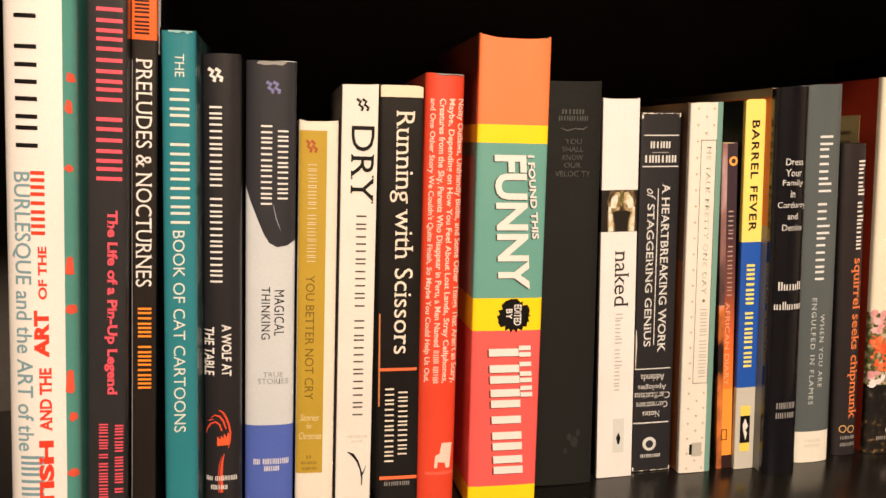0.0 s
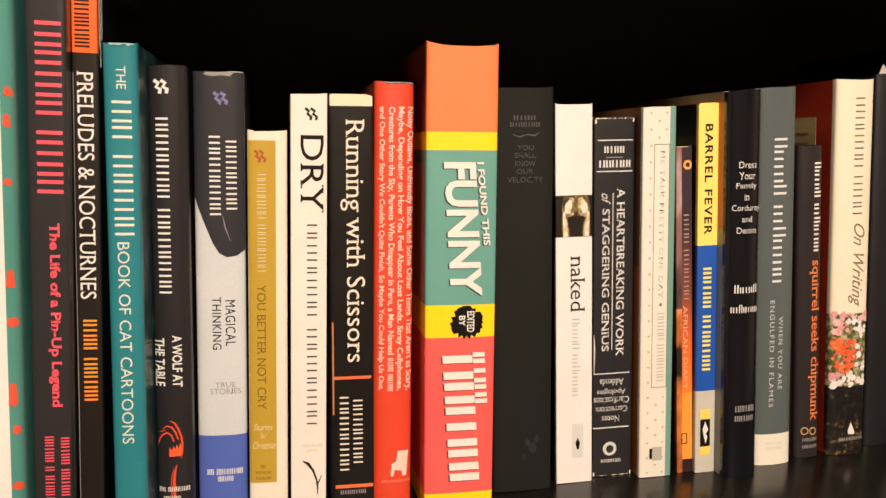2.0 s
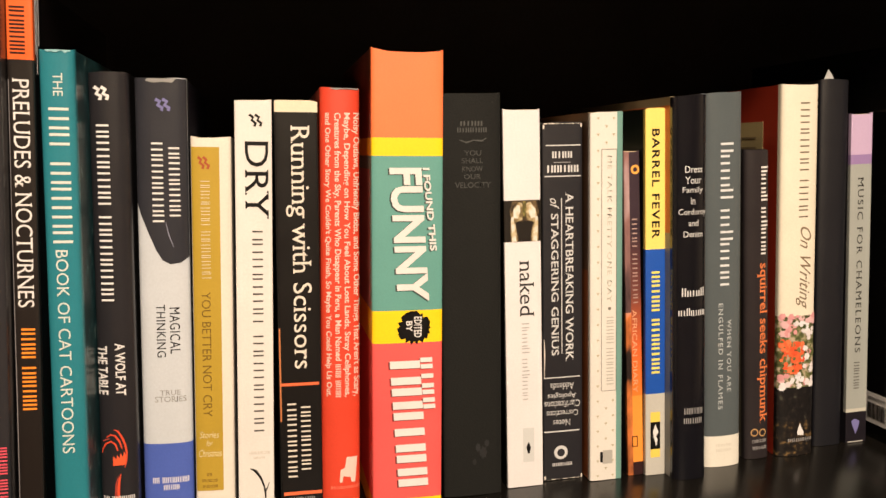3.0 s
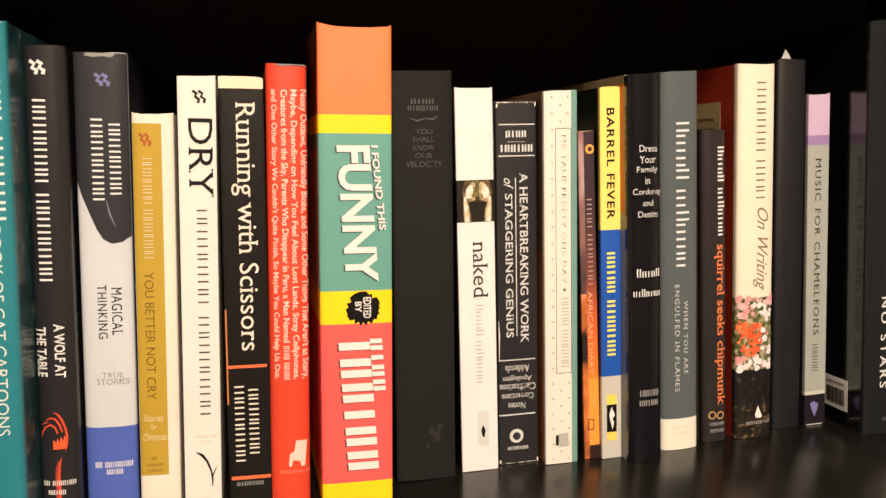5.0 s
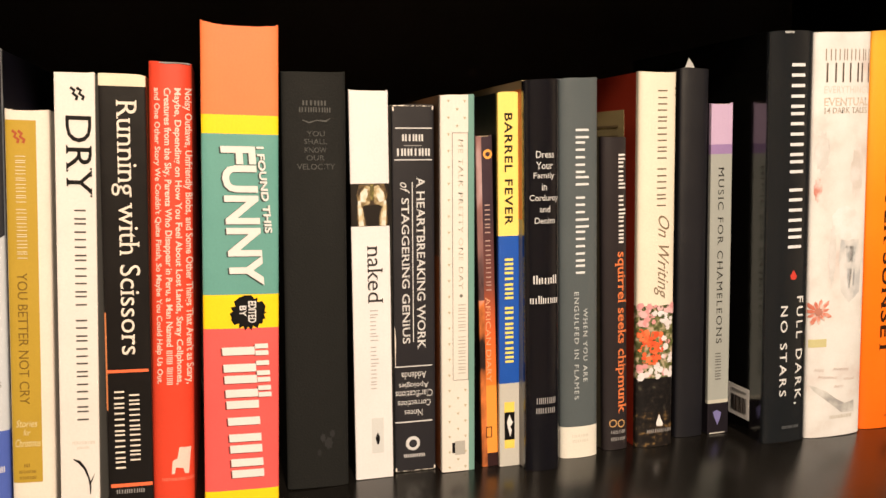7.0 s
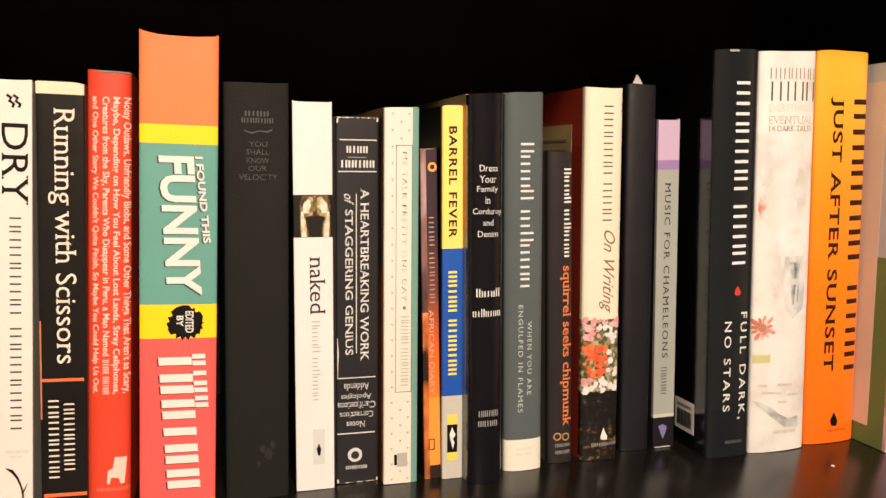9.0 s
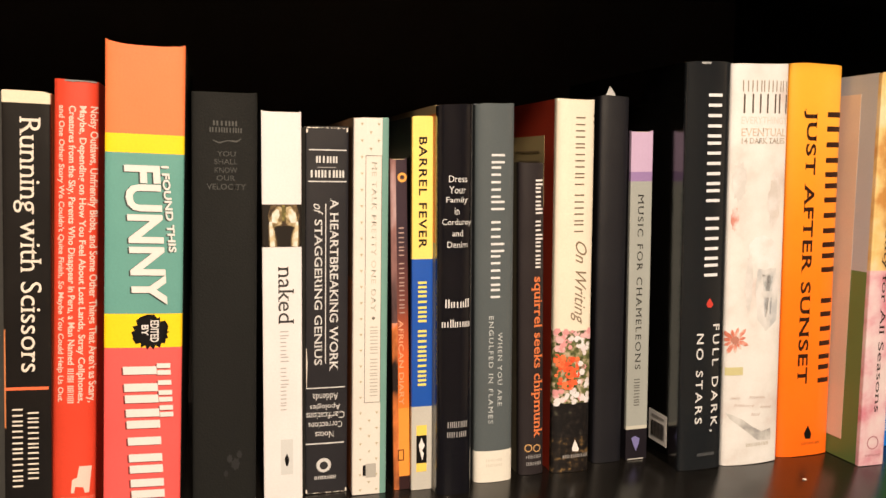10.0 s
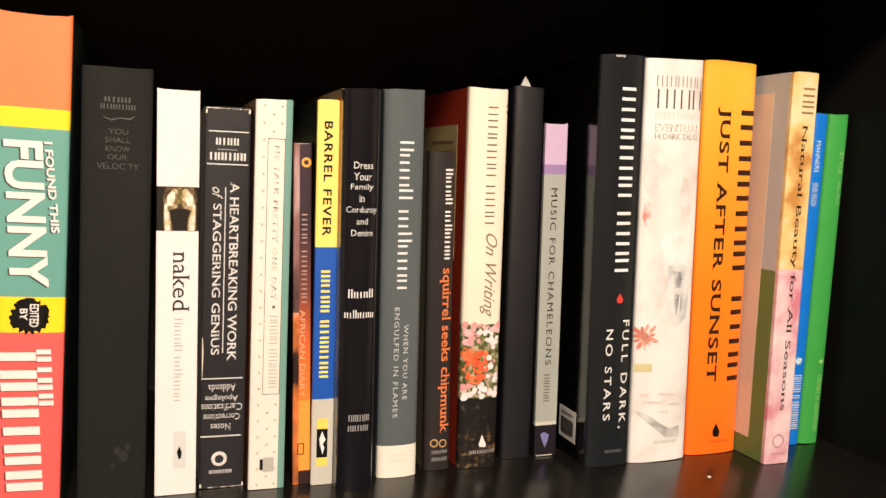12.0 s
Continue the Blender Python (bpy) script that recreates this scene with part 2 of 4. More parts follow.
    def bars(self, words, mat, u0, v0, u1, v1, way="down", fill=0.66, level=1, name="name_bar", drift=0.0):
        """Plain upright bars, one or two to a letter, in place of a line of writing. words: the letters in each word, or a run of x (low) and l (tall)."""
        bm, at, rows = bmesh.new(), 0.0, []
        stem = 0.42 * fill
        for w in ["l" * w if isinstance(w, int) else w for w in words]:
            for k, c in enumerate(w):
                twin = (k * 5 + len(w)) % 3 != 0
                wide = 1.08 if twin else 0.84
                mid = (0.13 + stem / 2, wide - 0.13 - stem / 2) if twin else (wide / 2,)
                rows += [(at + m - stem / 2, at + m + stem / 2, 1.0 if c == "l" else 0.7) for m in mid]
                at += wide
            at += 0.7
        for a, b, high in rows:
            a, b = a / (at - 0.7), b / (at - 0.7)
            if way == "down":
                va, vb, rise = v1 - a * (v1 - v0), v1 - b * (v1 - v0), high * (u1 - u0)
                quad = ((u0 + b * drift, vb), (u0 + b * drift + rise, vb), (u0 + a * drift + rise, va), (u0 + a * drift, va))
            else:
                ua, ub, top = u0 + a * (u1 - u0), u0 + b * (u1 - u0), v0 + high * (v1 - v0)
                quad = ((ua, v0), (ub, v0), (ub, top), (ua, top))
            bm.faces.new([bm.verts.new((p * 0.001, 0, q * 0.001)) for p, q in quad])
        return self.put_line(name, bm, mat, level, way, abs(u1 - u0) if way in ("down", "up") else abs(v1 - v0))

    def put_line(self, name, bm, mat, level, way, size, label=""):
        """A line of letters: large ones become parts of their own, small ones stay one line."""
        if size < 4.6:
            return tagged(self.put(name, bm, mat, level, label), kind="stuff")
        axis, left, groups = (2 if way in ("down", "up") else 0), set(bm.verts), []
        while left:
            stack = [left.pop()]
            island = set(stack)
            while stack:
                for e in stack.pop().link_edges:
                    for v in e.verts:
                        if v in left:
                            left.discard(v)
                            island.add(v)
                            stack.append(v)
            at = [v.co[axis] for v in island]
            groups.append([min(at), max(at), island])
        groups.sort(key=lambda g: (g[0], g[1]))
        merged = []
        for g in groups:
            if merged and min(g[1], merged[-1][1]) - g[0] > 0.5 * min(g[1] - g[0], merged[-1][1] - merged[-1][0]):
                merged[-1] = [merged[-1][0], max(g[1], merged[-1][1]), merged[-1][2] | g[2]]
            else:
                merged.append(g)
        for g in merged:
            one, made = bmesh.new(), {}
            for f in {f for v in g[2] for f in v.link_faces}:
                for v in f.verts:
                    if v not in made:
                        made[v] = one.verts.new(v.co)
                one.faces.new([made[v] for v in f.verts])
            self.put(name, one, mat, level, label)
        bm.free()

    def poly(self, name, pts, mat, level=1, label=""):
        bm = bmesh.new()
        f = bm.faces.new([bm.verts.new((u * 0.001, 0, v * 0.001)) for u, v in pts])
        bmesh.ops.triangulate(bm, faces=[f])
        return self.put(name, bm, mat, level, label)

    def rect(self, name, mat, u0, v0, u1, v1, level=1, label=""):
        return self.poly(name, ((u0, v0), (u1, v0), (u1, v1), (u0, v1)), mat, level, label)

    def outline(self, name, mat, u0, v0, u1, v1, t=0.35, level=1):
        bm = bmesh.new()
        for a, b, c, d in ((u0, v0, u1, v0 + t), (u0, v1 - t, u1, v1), (u0, v0 + t, u0 + t, v1 - t), (u1 - t, v0 + t, u1, v1 - t)):
            bm.faces.new([bm.verts.new((p * 0.001, 0, q * 0.001)) for p, q in ((a, b), (c, b), (c, d), (a, d))])
        return self.put(name, bm, mat, level)

    def disc(self, name, mat, u, v, r, r2=0, points=24, level=1, label="", flat=1.0):
        """A disc, a ring when r2 is given below zero, or a star with inner radius r2."""
        pts = []
        for i in range(points):
            a = 2 * math.pi * i / points
            rr = r2 if r2 > 0 and i % 2 else r
            pts.append((u + rr * math.cos(a), v + rr * flat * math.sin(a)))
        if r2 >= 0:
            return self.poly(name, pts, mat, level, label)
        bm = bmesh.new()
        o = [bm.verts.new((p * 0.001, 0, q * 0.001)) for p, q in pts]
        i_ = [bm.verts.new(((u + (p - u) * -r2) * 0.001, 0, (v + (q - v) * -r2) * 0.001)) for p, q in pts]
        for j in range(points):
            k = (j + 1) % points
            bm.faces.new((o[j], o[k], i_[k], i_[j]))
        return self.put(name, bm, mat, level, label)

    def stroke(self, name, mat, pts, widths, level=1, label=""):
        """A drawn line through pts with the given widths."""
        bm = bmesh.new()
        if not isinstance(widths, (list, tuple)):
            widths = [widths] * len(pts)
        rows = []
        for i, (u, v) in enumerate(pts):
            a, b = pts[max(0, i - 1)], pts[min(len(pts) - 1, i + 1)]
            l = math.hypot(b[0] - a[0], b[1] - a[1]) or 1
            nu, nv, h = -(b[1] - a[1]) / l, (b[0] - a[0]) / l, widths[i] / 2
            rows.append((bm.verts.new(((u + nu * h) * 0.001, 0, (v + nv * h) * 0.001)), bm.verts.new(((u - nu * h) * 0.001, 0, (v - nv * h) * 0.001))))
        for r, s in zip(rows, rows[1:]):
            bm.faces.new((r[0], s[0], s[1], r[1]))
        return self.put(name, bm, mat, level, label)

    def worn_glint_top(self, mat, u0, u1, deep, seed):
        """A ragged pale line at the jacket's top edge: rubbed paper, a bared edge, or a painted glint."""
        rnd, top = random.Random(seed), self.h * 1000 - 0.1
        n = 9
        low = [(u0 + (u1 - u0) * i / n, top - deep * rnd.uniform(0.15, 1.0)) for i in range(n + 1)]
        return self.poly("worn_glint_edge", low + [(u1, top), (u0, top)], mat, 3)

    def side_label(self, name, mat, y0, v0, y1, v1, level=1, label="", far=False):
        """A print or sticker on the cover that faces the book's left, or on the far one."""
        bm = bmesh.new()
        a = self.w + 0.00004 + 0.00014 * (level - 1) if far else -0.00014 * level
        box(bm, (a, y0 * 0.001, v0 * 0.001), (a + 0.0001, y1 * 0.001, v1 * 0.001))
        return part(name, bm, mat, self.base, label)


# ---- room and bookcase ----
def slab(name, lo, hi, mat, label="", bevel=0.0, parent=None, kind="structure"):
    ob = link_mesh(name, box(bmesh.new(), lo, hi, bevel), mat, parent, label)
    if not parent:
        tagged(ob, label, name.split("_")[0], kind=kind)
    return ob


X0, X1, Y0, Y1, ZC = -1.6, 2.2, -2.6, 0.68, 2.5
slab("floor", (X0 - 0.1, Y0 - 0.1, -0.1), (X1 + 0.1, Y1 + 0.1, 0), PLANKS, "plain brown wooden floor of the room")
slab("ceiling", (X0 - 0.1, Y0 - 0.1, ZC), (X1 + 0.1, Y1 + 0.1, ZC + 0.1), PLASTER, "plain off-white ceiling of the room")
slab("wall_north", (X0, Y1, 0), (X1, Y1 + 0.1, ZC), PLASTER, "plain wall behind the black bookcase")
slab("wall_south", (X0, Y0 - 0.1, 0), (X1, Y0, ZC), PLASTER, "plain wall opposite the bookcase")
slab("wall_west", (X0 - 0.1, Y0, 0), (X0, Y1, ZC), PLASTER, "plain side wall of the room")
slab("wall_east", (X1, Y0, 0), (X1 + 0.1, Y1, ZC), PLASTER, "plain side wall of the room")

case = new("bookcase")
case.location = (0, 0, 0)
tagged(case, "black wooden bookcase holding one full row of books", "bookcase")
CL, CR, CF, CB, TH = -0.13, 0.768, 0.325, 0.66, 0.022
for name, lo, hi, mat in (
    ("side_panel", (CL - TH, CF, 0), (CL, CB, 2.02), SIDE),
    ("side_panel", (CR, CF, 0), (CR + TH, CB, 2.02), SIDE),
    ("shelf_board", (CL, CF + 0.002, SHELF - TH), (CR, CB - 0.006, SHELF), BOARD),
    # Upper board, out of view; its height is set to shade the back panel.
    ("shelf_board", (CL, CF + 0.002, 1.502), (CR, CB - 0.006, 1.502 + TH), BOARD),
    ("shelf_board", (CL, CF + 0.002, 0.83), (CR, CB - 0.006, 0.83 + TH), BOARD),
    ("shelf_board", (CL, CF + 0.002, 0.06), (CR, CB - 0.006, 0.06 + TH), BOARD),
    ("top_board", (CL - TH, CF - 0.004, 2.02), (CR + TH, CB, 2.02 + TH), BOARD),
    ("back_panel", (CL + 0.001, CB - 0.006, 0.06), (CR - 0.001, CB, 2.018), BACK),
):
    slab(name, lo, hi, mat, "", 0.0015 if name != "back_panel" else 0, case)

# ---- books, in the order they stand ----

b = Book("tall white hardback with black script bars and red and teal lettering", 0.0597, 0.370, 3.53, 26.9, 270.5, 205,
         [(0, WHITE)], WHITE, ink(70, 135, 118, 0.3, 0.3), bulge=7.0, n=2.2, over=[(22.4, 28, 0, 272, ink(80, 140, 122, 0.3, 0.3))])
b.bars([3, 4], INKDARK, 5.2, 187.7, 13.5, 267.9, fill=0.38)
b.letters('BURLESQUE and the ART of the', ink(120, 150, 150), 2.9, 66.3, 10.4, 179.5, bold=0.01)
b.bars([5], ink(120, 150, 150), 5.0, 42.1, 14.0, 64.9)
RED = ink(235, 60, 35)
b.bars([5], RED, 10.5, 154.3, 15.7, 180.7)
b.letters('OF THE', RED, 12.8, 129.1, 16.1, 150.4, "up", bold=0.03, serif=0.05)
b.letters('ART', RED, 11.0, 105.4, 16.6, 124.6, "up", bold=0.05, serif=0.05)
b.letters('AND THE', RED, 12.7, 74.6, 17.3, 101.1, "up", bold=0.03, serif=0.05)
b.letters('FETISH', RED, 12.2, 27.7, 17.8, 70.8, "up", bold=0.05, serif=0.05)
torn = random.Random(2)
for low, high in ((215, 219), (202.6, 208.3), (179.6, 183.2), (138.8, 146.3), (122.6, 126.7), (89.6, 99.8), (77.6, 82), (54, 57.9)):
    a, c = torn.uniform(21.6, 23.6), torn.uniform(25.2, 26.6)
    b.poly("jacket_fleck", [(a, low + torn.uniform(0.5, 2)), (24.4, low), (c, low + torn.uniform(0, 1.2)), (c - 0.4, high - torn.uniform(0, 1.2)), (24.0, high), (a + 0.6, high - torn.uniform(0.4, 1.6))], ink(226, 84, 58))

b = Book("charcoal paperback with pink lettering down the spine", 0.0871, 0.383, 3.85, 15.6, 263.0, 185,
         [(0, ink(54, 50, 49, 0.35, 0.2))], ink(38, 34, 34), ink(30, 27, 27, 0.3, 0.3), hard=False, bulge=2.0, n=4)
PINK = ink(238, 82, 92)
b.bars([6, 4], PINK, 3.9, 174.6, 13.9, 247.0, fill=0.55)
b.letters('The Life of a Pin-Up Legend', PINK, 7.0, 84.6, 12.2, 163.2, bold=0.03, serif=0.05)
b.bars([5, 5, 1], PINK, 11.2, 40.9, 14.6, 71.7)
b.bars([5, 1, 7], PINK, 4.8, 38.8, 8.5, 72.3)

b = Book("black comic paperback with an orange cap and white title", 0.1036, 0.392, 3.67, 10.2, 265.3, 170,
         [(0, ink(40, 32, 27, 0.35, 0.25)), (233.3, ink(243, 100, 40, 0.35, 0.25))], ink(60, 55, 52, 0.2, 0.5), ink(30, 26, 24, 0.15, 0.6), hard=False, bulge=1.5, n=5)
b.bars([7], ink(60, 30, 20), 1.3, 235.2, 7.2, 255.3)
b.letters('PRELUDES & NOCTURNES', WHITE, 1.9, 129.1, 8.4, 225.6, serif=0.05)
b.bars([4, 6], ink(250, 140, 40), 2.8, 83.5, 8.4, 120.4)
# Pale line down the left edge: sleeve highlight and edge wear, painted together.
b.stroke("worn_sleeve_highlight", ink(150, 140, 130, 0.2, 0.5), [(0.4, 2), (0.5, 90), (0.3, 170), (0.4, 225)], [0.25, 0.4, 0.25, 0.3])
# The sleeve's shine is painted as pale strips; the sleeve has no mesh.
for y, wide, low in ((4.2, 0.5, 236), (6.4, 0.9, 228), (9.5, 0.5, 240)):
    b.side_label("sleeve_shine", ink(190, 182, 170, 0.15, 0.5), y, low, y + wide, 263, far=True, label="pale strip painted as the shine on a clear plastic sleeve")

b = Book("teal hardback with cream lettering and a shiny jacket", 0.1182, 0.394, 2.87, 14.2, 237.3, 175,
         [(0, ink(42, 122, 124, 0.35, 0.15))], ink(42, 122, 124, 0.35, 0.15), blotched('teal_jacket_front', [(24, 62, 64), (40, 88, 88), (150, 165, 150)], 160, (0.45, 0.64, 0.76)), bulge=3.5, n=2.6)
PALE = ink(222, 226, 200)
b.letters('THE', PALE, 5.7, 218.0, 9.5, 227.6)
b.bars([3, 6], PALE, 3.5, 154.7, 11.5, 215.2, fill=0.45)
b.letters('BOOK OF CAT CARTOONS', PALE, 4.3, 62.1, 9.3, 152.5)

# Rubbed top edge with its highlight painted into the pale line.
b.worn_glint_top(ink(150, 190, 180), 3, 13, 1.6, 3)

b = Book("black jacketed hardback with white title and a red fork drawing", 0.1332, 0.418, 2.72, 17.4, 229.8, 155,
         [(0, ink(46, 42, 42, 0.35, 0.25))], ink(40, 36, 35), ink(34, 31, 31, 0.3, 0.3), bulge=5.0, n=2.2)
RUST = ink(225, 75, 42)
b.stroke("emblem", WHITE, [(2.9, 223.1), (5.0, 221.8), (3.9, 220.0), (5.9, 219.0), (5.4, 217.2)], 1.6)
b.stroke("emblem", WHITE, [(6.0, 223.1), (8.0, 221.9), (6.9, 220.1), (8.9, 219.1), (8.4, 217.3)], 1.6)
b.bars([8, 9], WHITE, 3.3, 124.2, 8.9, 206.9, fill=0.48)
b.letters('A WOLF AT', WHITE, 8.4, 79.7, 12.9, 104.7, bold=0.02)
b.letters('THE TABLE', WHITE, 0.3, 80.1, 5.0, 103.4, bold=0.02)
b.stroke("fork_drawing", RUST, [(6.8, 63.2), (8.7, 62.2), (10.4, 59.3), (11.7, 55.5), (12.3, 51.5), (12.1, 47.5), (11.3, 44.2)], [0.3, 0.8, 1.0, 0.9, 0.9, 0.7, 0.2])
b.stroke("fork_drawing", RUST, [(3.2, 59.2), (5.2, 60.6), (7.4, 60.1), (9.2, 57.4), (10.3, 53.8)], [0.2, 0.7, 0.9, 0.9, 0.6])
b.stroke("fork_drawing", RUST, [(1.0, 51.2), (1.5, 53.6), (3.0, 56.2), (5.4, 57.4), (7.3, 56.0), (8.4, 52.8)], [0.2, 0.6, 0.8, 0.9, 0.8, 0.6])
b.stroke("fork_drawing", ink(205, 80, 60), [(1.6, 57.4), (3.2, 58.3), (4.8, 58.6)], [0.2, 0.6, 0.2])
b.poly("fork_drawing", [(6.1, 45.4), (11.6, 45.8), (11.9, 50.4), (11.2, 52.4), (10.6, 49.4), (9.6, 51.6), (9.0, 48.9), (8.1, 50.8), (7.6, 48.6), (6.2, 50.2)], ink(245, 92, 48), 2)
b.stroke("fork_drawing", RUST, [(9.5, 41.4), (8.5, 37.6), (8.1, 33), (8.2, 22)], [0.3, 1.1, 1.3, 1.4])
b.stroke("fork_drawing", ink(190, 65, 45), [(8.3, 40.2), (7.1, 36), (6.8, 31), (6.9, 22)], [0.2, 0.5, 0.6, 0.6])
b.bars([2, 7], WHITE, 0.9, 28.1, 15.4, 30.4, "across", level=2)
b.bars([5], WHITE, 3.0, 23.6, 11.0, 25.9, "across", level=2)

b = Book("hardback with a dark shoe shape over pale grey and blue bands", 0.1518, 0.425, 2.87, 23.4, 227.1, 155,
         [(0, ink(80, 98, 165, 0.35, 0.2)), (51.3, ink(205, 208, 208, 0.35, 0.2))], ink(60, 58, 66), ink(40, 38, 52, 0.3, 0.3), bulge=4.0, n=2.4)
b.poly("shoe_print", [(0.02, b.h * 1000), (0.02, 169.1), (2.0, 162.5), (5.1, 154.4), (8.4, 146.3), (11.2, 141.6), (14.8, 139.6), (19.5, 140.3), (23.4, 143.1), (23.4, b.h * 1000)], ink(58, 56, 58, 0.35, 0.25))
MAUVE = ink(120, 112, 150)
b.stroke("emblem", MAUVE, [(9.5, 217.3), (11.6, 216.3), (10.5, 214.7), (12.6, 213.4), (12.0, 212.1)], 1.6, level=2)
b.stroke("emblem", MAUVE, [(12.6, 217.4), (14.7, 216.4), (13.6, 214.7), (15.6, 213.5), (15.1, 212.1)], 1.6, level=2)
b.bars([8], WHITE, 14.9, 162.0, 19.8, 195.7, level=2, fill=0.48)
b.bars([9], WHITE, 7.2, 159.3, 12.3, 198.7, level=2, fill=0.48)
b.stroke("shoe_highlight", ink(150, 145, 150), [(13.0, 159.9), (14.3, 153.6), (16.5, 147.6)], [0.2, 0.5, 0.2], level=2)
b.poly("worn_glint_edge", [(6, b.h * 1000 - 0.2), (5, b.h * 1000 - 1.4), (9, b.h * 1000 - 2.2), (13, b.h * 1000 - 1.6), (17, b.h * 1000 - 2.0), (19, b.h * 1000 - 0.2)], ink(150, 142, 128), 2)
b.letters('MAGICAL', INKDARK, 13.8, 96.1, 18.5, 118.7, serif=0.015, gap=1.1)
b.letters('THINKING', INKDARK, 7.7, 94.4, 11.8, 120.2, serif=0.015, gap=1.1)
b.letters('TRUE', INKGREY, 8.6, 75.5, 18.2, 78.0, "across", serif=0.05)
b.letters('STORIES', INKGREY, 6.2, 72.1, 20.8, 74.9, "across", serif=0.05)
b.bars([2, 8], WHITE, 4.1, 31.3, 21.4, 34.2, "across")
b.bars([5], WHITE, 9.2, 27.8, 16.8, 30.4, "across")

b = Book("small cream hardback with a gold spine panel", 0.1763, 0.425, 2.94, 18.7, 199.4, 140,
         [(0, CREAM)], CREAM, CREAM, bulge=2.5, n=3.0)
b.rect("gold_panel", ink(186, 148, 48, 0.4), 0.3, 25.0, 13.3, 194.6)
b.stroke("emblem", ink(170, 75, 40), [(3.4, 189.8), (5.0, 188.5), (4.2, 187.1), (6.0, 185.8), (5.5, 184.2)], 1.3, level=2)
b.stroke("emblem", ink(170, 75, 40), [(5.8, 189.8), (7.4, 188.5), (6.6, 187.2), (8.4, 185.8), (7.8, 184.2)], 1.3, level=2)
b.bars([8, 9], CREAM, 4.4, 131.3, 8.7, 178.8, fill=0.25, level=2)
b.letters('YOU BETTER NOT CRY', ink(124, 92, 28), 4.1, 62.8, 8.4, 124.9, level=2)
b.letters('Stories', ink(232, 204, 148), 2.1, 51.9, 11.4, 55.4, "across", level=2, slant=0.3)
b.letters('for', ink(232, 204, 148), 5.3, 47.9, 8.3, 50.8, "across", level=2, slant=0.3)
b.letters('Christmas', ink(232, 204, 148), 1.7, 42.4, 12.7, 46.1, "across", level=2, slant=0.3)
b.bars([2], ink(130, 95, 30), 5.2, 32.5, 7.9, 34.2, "across", level=2)
b.bars([8], ink(130, 95, 30), 2.9, 29.5, 10.6, 31.0, "across", level=2)
b.bars([7], ink(130, 95, 30), 3.2, 26.6, 10.6, 28.1, "across", level=2)

# The left cover is white paper with its shade put into a grey-brown.
b = Book("white paperback with a thin black title", 0.1967, 0.429, 2.93, 17.6, 216.4, 138,
         [(0, ink(250, 234, 212))], ink(120, 112, 104), ink(246, 234, 208), hard=False, bulge=1.0, n=6)
b.stroke("emblem", INKDARK, [(7.0, 209.5), (8.9, 208.1), (8.1, 206.8), (10.0, 205.4), (9.4, 203.8)], 1.3)
b.stroke("emblem", INKDARK, [(9.7, 209.5), (11.6, 208.2), (10.8, 206.8), (12.7, 205.5), (12.1, 203.9)], 1.3)
b.letters('DRY', INKDARK, 4.8, 159.0, 15.9, 196.6, serif=0.05)
b.bars([8, 9], ink(80, 72, 64), 7.9, 51.0, 12.9, 153.9, fill=0.32)
b.bars([9], ink(205, 190, 165), 5.2, 39.9, 15.7, 41.4, "across")
b.bars([5], ink(205, 190, 165), 7.5, 37.5, 13.1, 38.7, "across")
b.stroke("twig_drawing", INKDARK, [(5.8, 32.6), (8.4, 31.2), (11.0, 27.5), (12.7, 22.7), (13.3, 19.0), (13.3, 14.8)], [0.4, 1.5, 1.1, 0.8, 0.9, 0.4])
b.stroke("twig_drawing", INKDARK, [(13.3, 20.2), (14.4, 22.6), (15.3, 24.9)], [0.8, 0.5, 0.2])

b = Book("black paperback with cream lettering and thin orange rules", 0.2183, 0.430, 2.16, 21.0, 215.4, 138,
         [(0, ink(26, 22, 20, 0.35, 0.25)), (210.1, ink(255, 226, 172))], ink(30, 26, 24), ink(215, 120, 70), hard=False, bulge=1.2, n=6)
ORANGE = ink(240, 110, 62)
b.letters('Running with Scissors', CREAM, 4.8, 81.9, 16.9, 203.7, bold=0.0, serif=0.05)
b.rect("orange_rule", ORANGE, 0.5, 73.1, 19.7, 74.6)
b.rect("orange_rule", ORANGE, 1.2, 15.6, 20.5, 17.4)
b.bars([8], CREAM, 10.4, 28.2, 15.2, 62.7, fill=0.45)
b.bars([9], CREAM, 3.6, 24.5, 8.2, 65.5, fill=0.45)
b.bars([7], INKGREY, 3.5, 12.3, 16.9, 14.4, "across")
b.rect("orange_edge", ink(205, 122, 70), 0.1, 54.6, 0.9, 102.8)

b = Book("red hardback with four lines of cream lettering and a chair emblem", 0.2390, 0.430, 2.57, 19.7, 221.4, 160,
         [(0, ink(224, 66, 38, 0.5, 0.05))], ink(150, 40, 24), ink(228, 58, 30), bulge=4.5, n=2.2)
BLUSH = ink(255, 205, 175)
b.letters("Noisy Outlaws, Unfriendly Blobs, and Some Other Things That Aren't as Scary,", BLUSH, 15.4, 65.0, 19.9, 209.4, bold=0.02)
b.letters('Maybe, Depending on How You Feel About Lost Lands, Stray Cellphones,', BLUSH, 10.8, 65.1, 14.8, 209.3, bold=0.02)
b.letters('Creatures from the Sky, Parents Who Disappear in Peru, a Man Named', BLUSH, 6.0, 84.2, 10.1, 209.2, bold=0.02)
b.bars([4, 5], BLUSH, 6.9, 64.9, 9.8, 82.5)
b.letters("and One Other Story We Couldn't Quite Finish, So Maybe You Could Help Us Out.", BLUSH, 1.7, 65.5, 5.2, 209.2, bold=0.02)
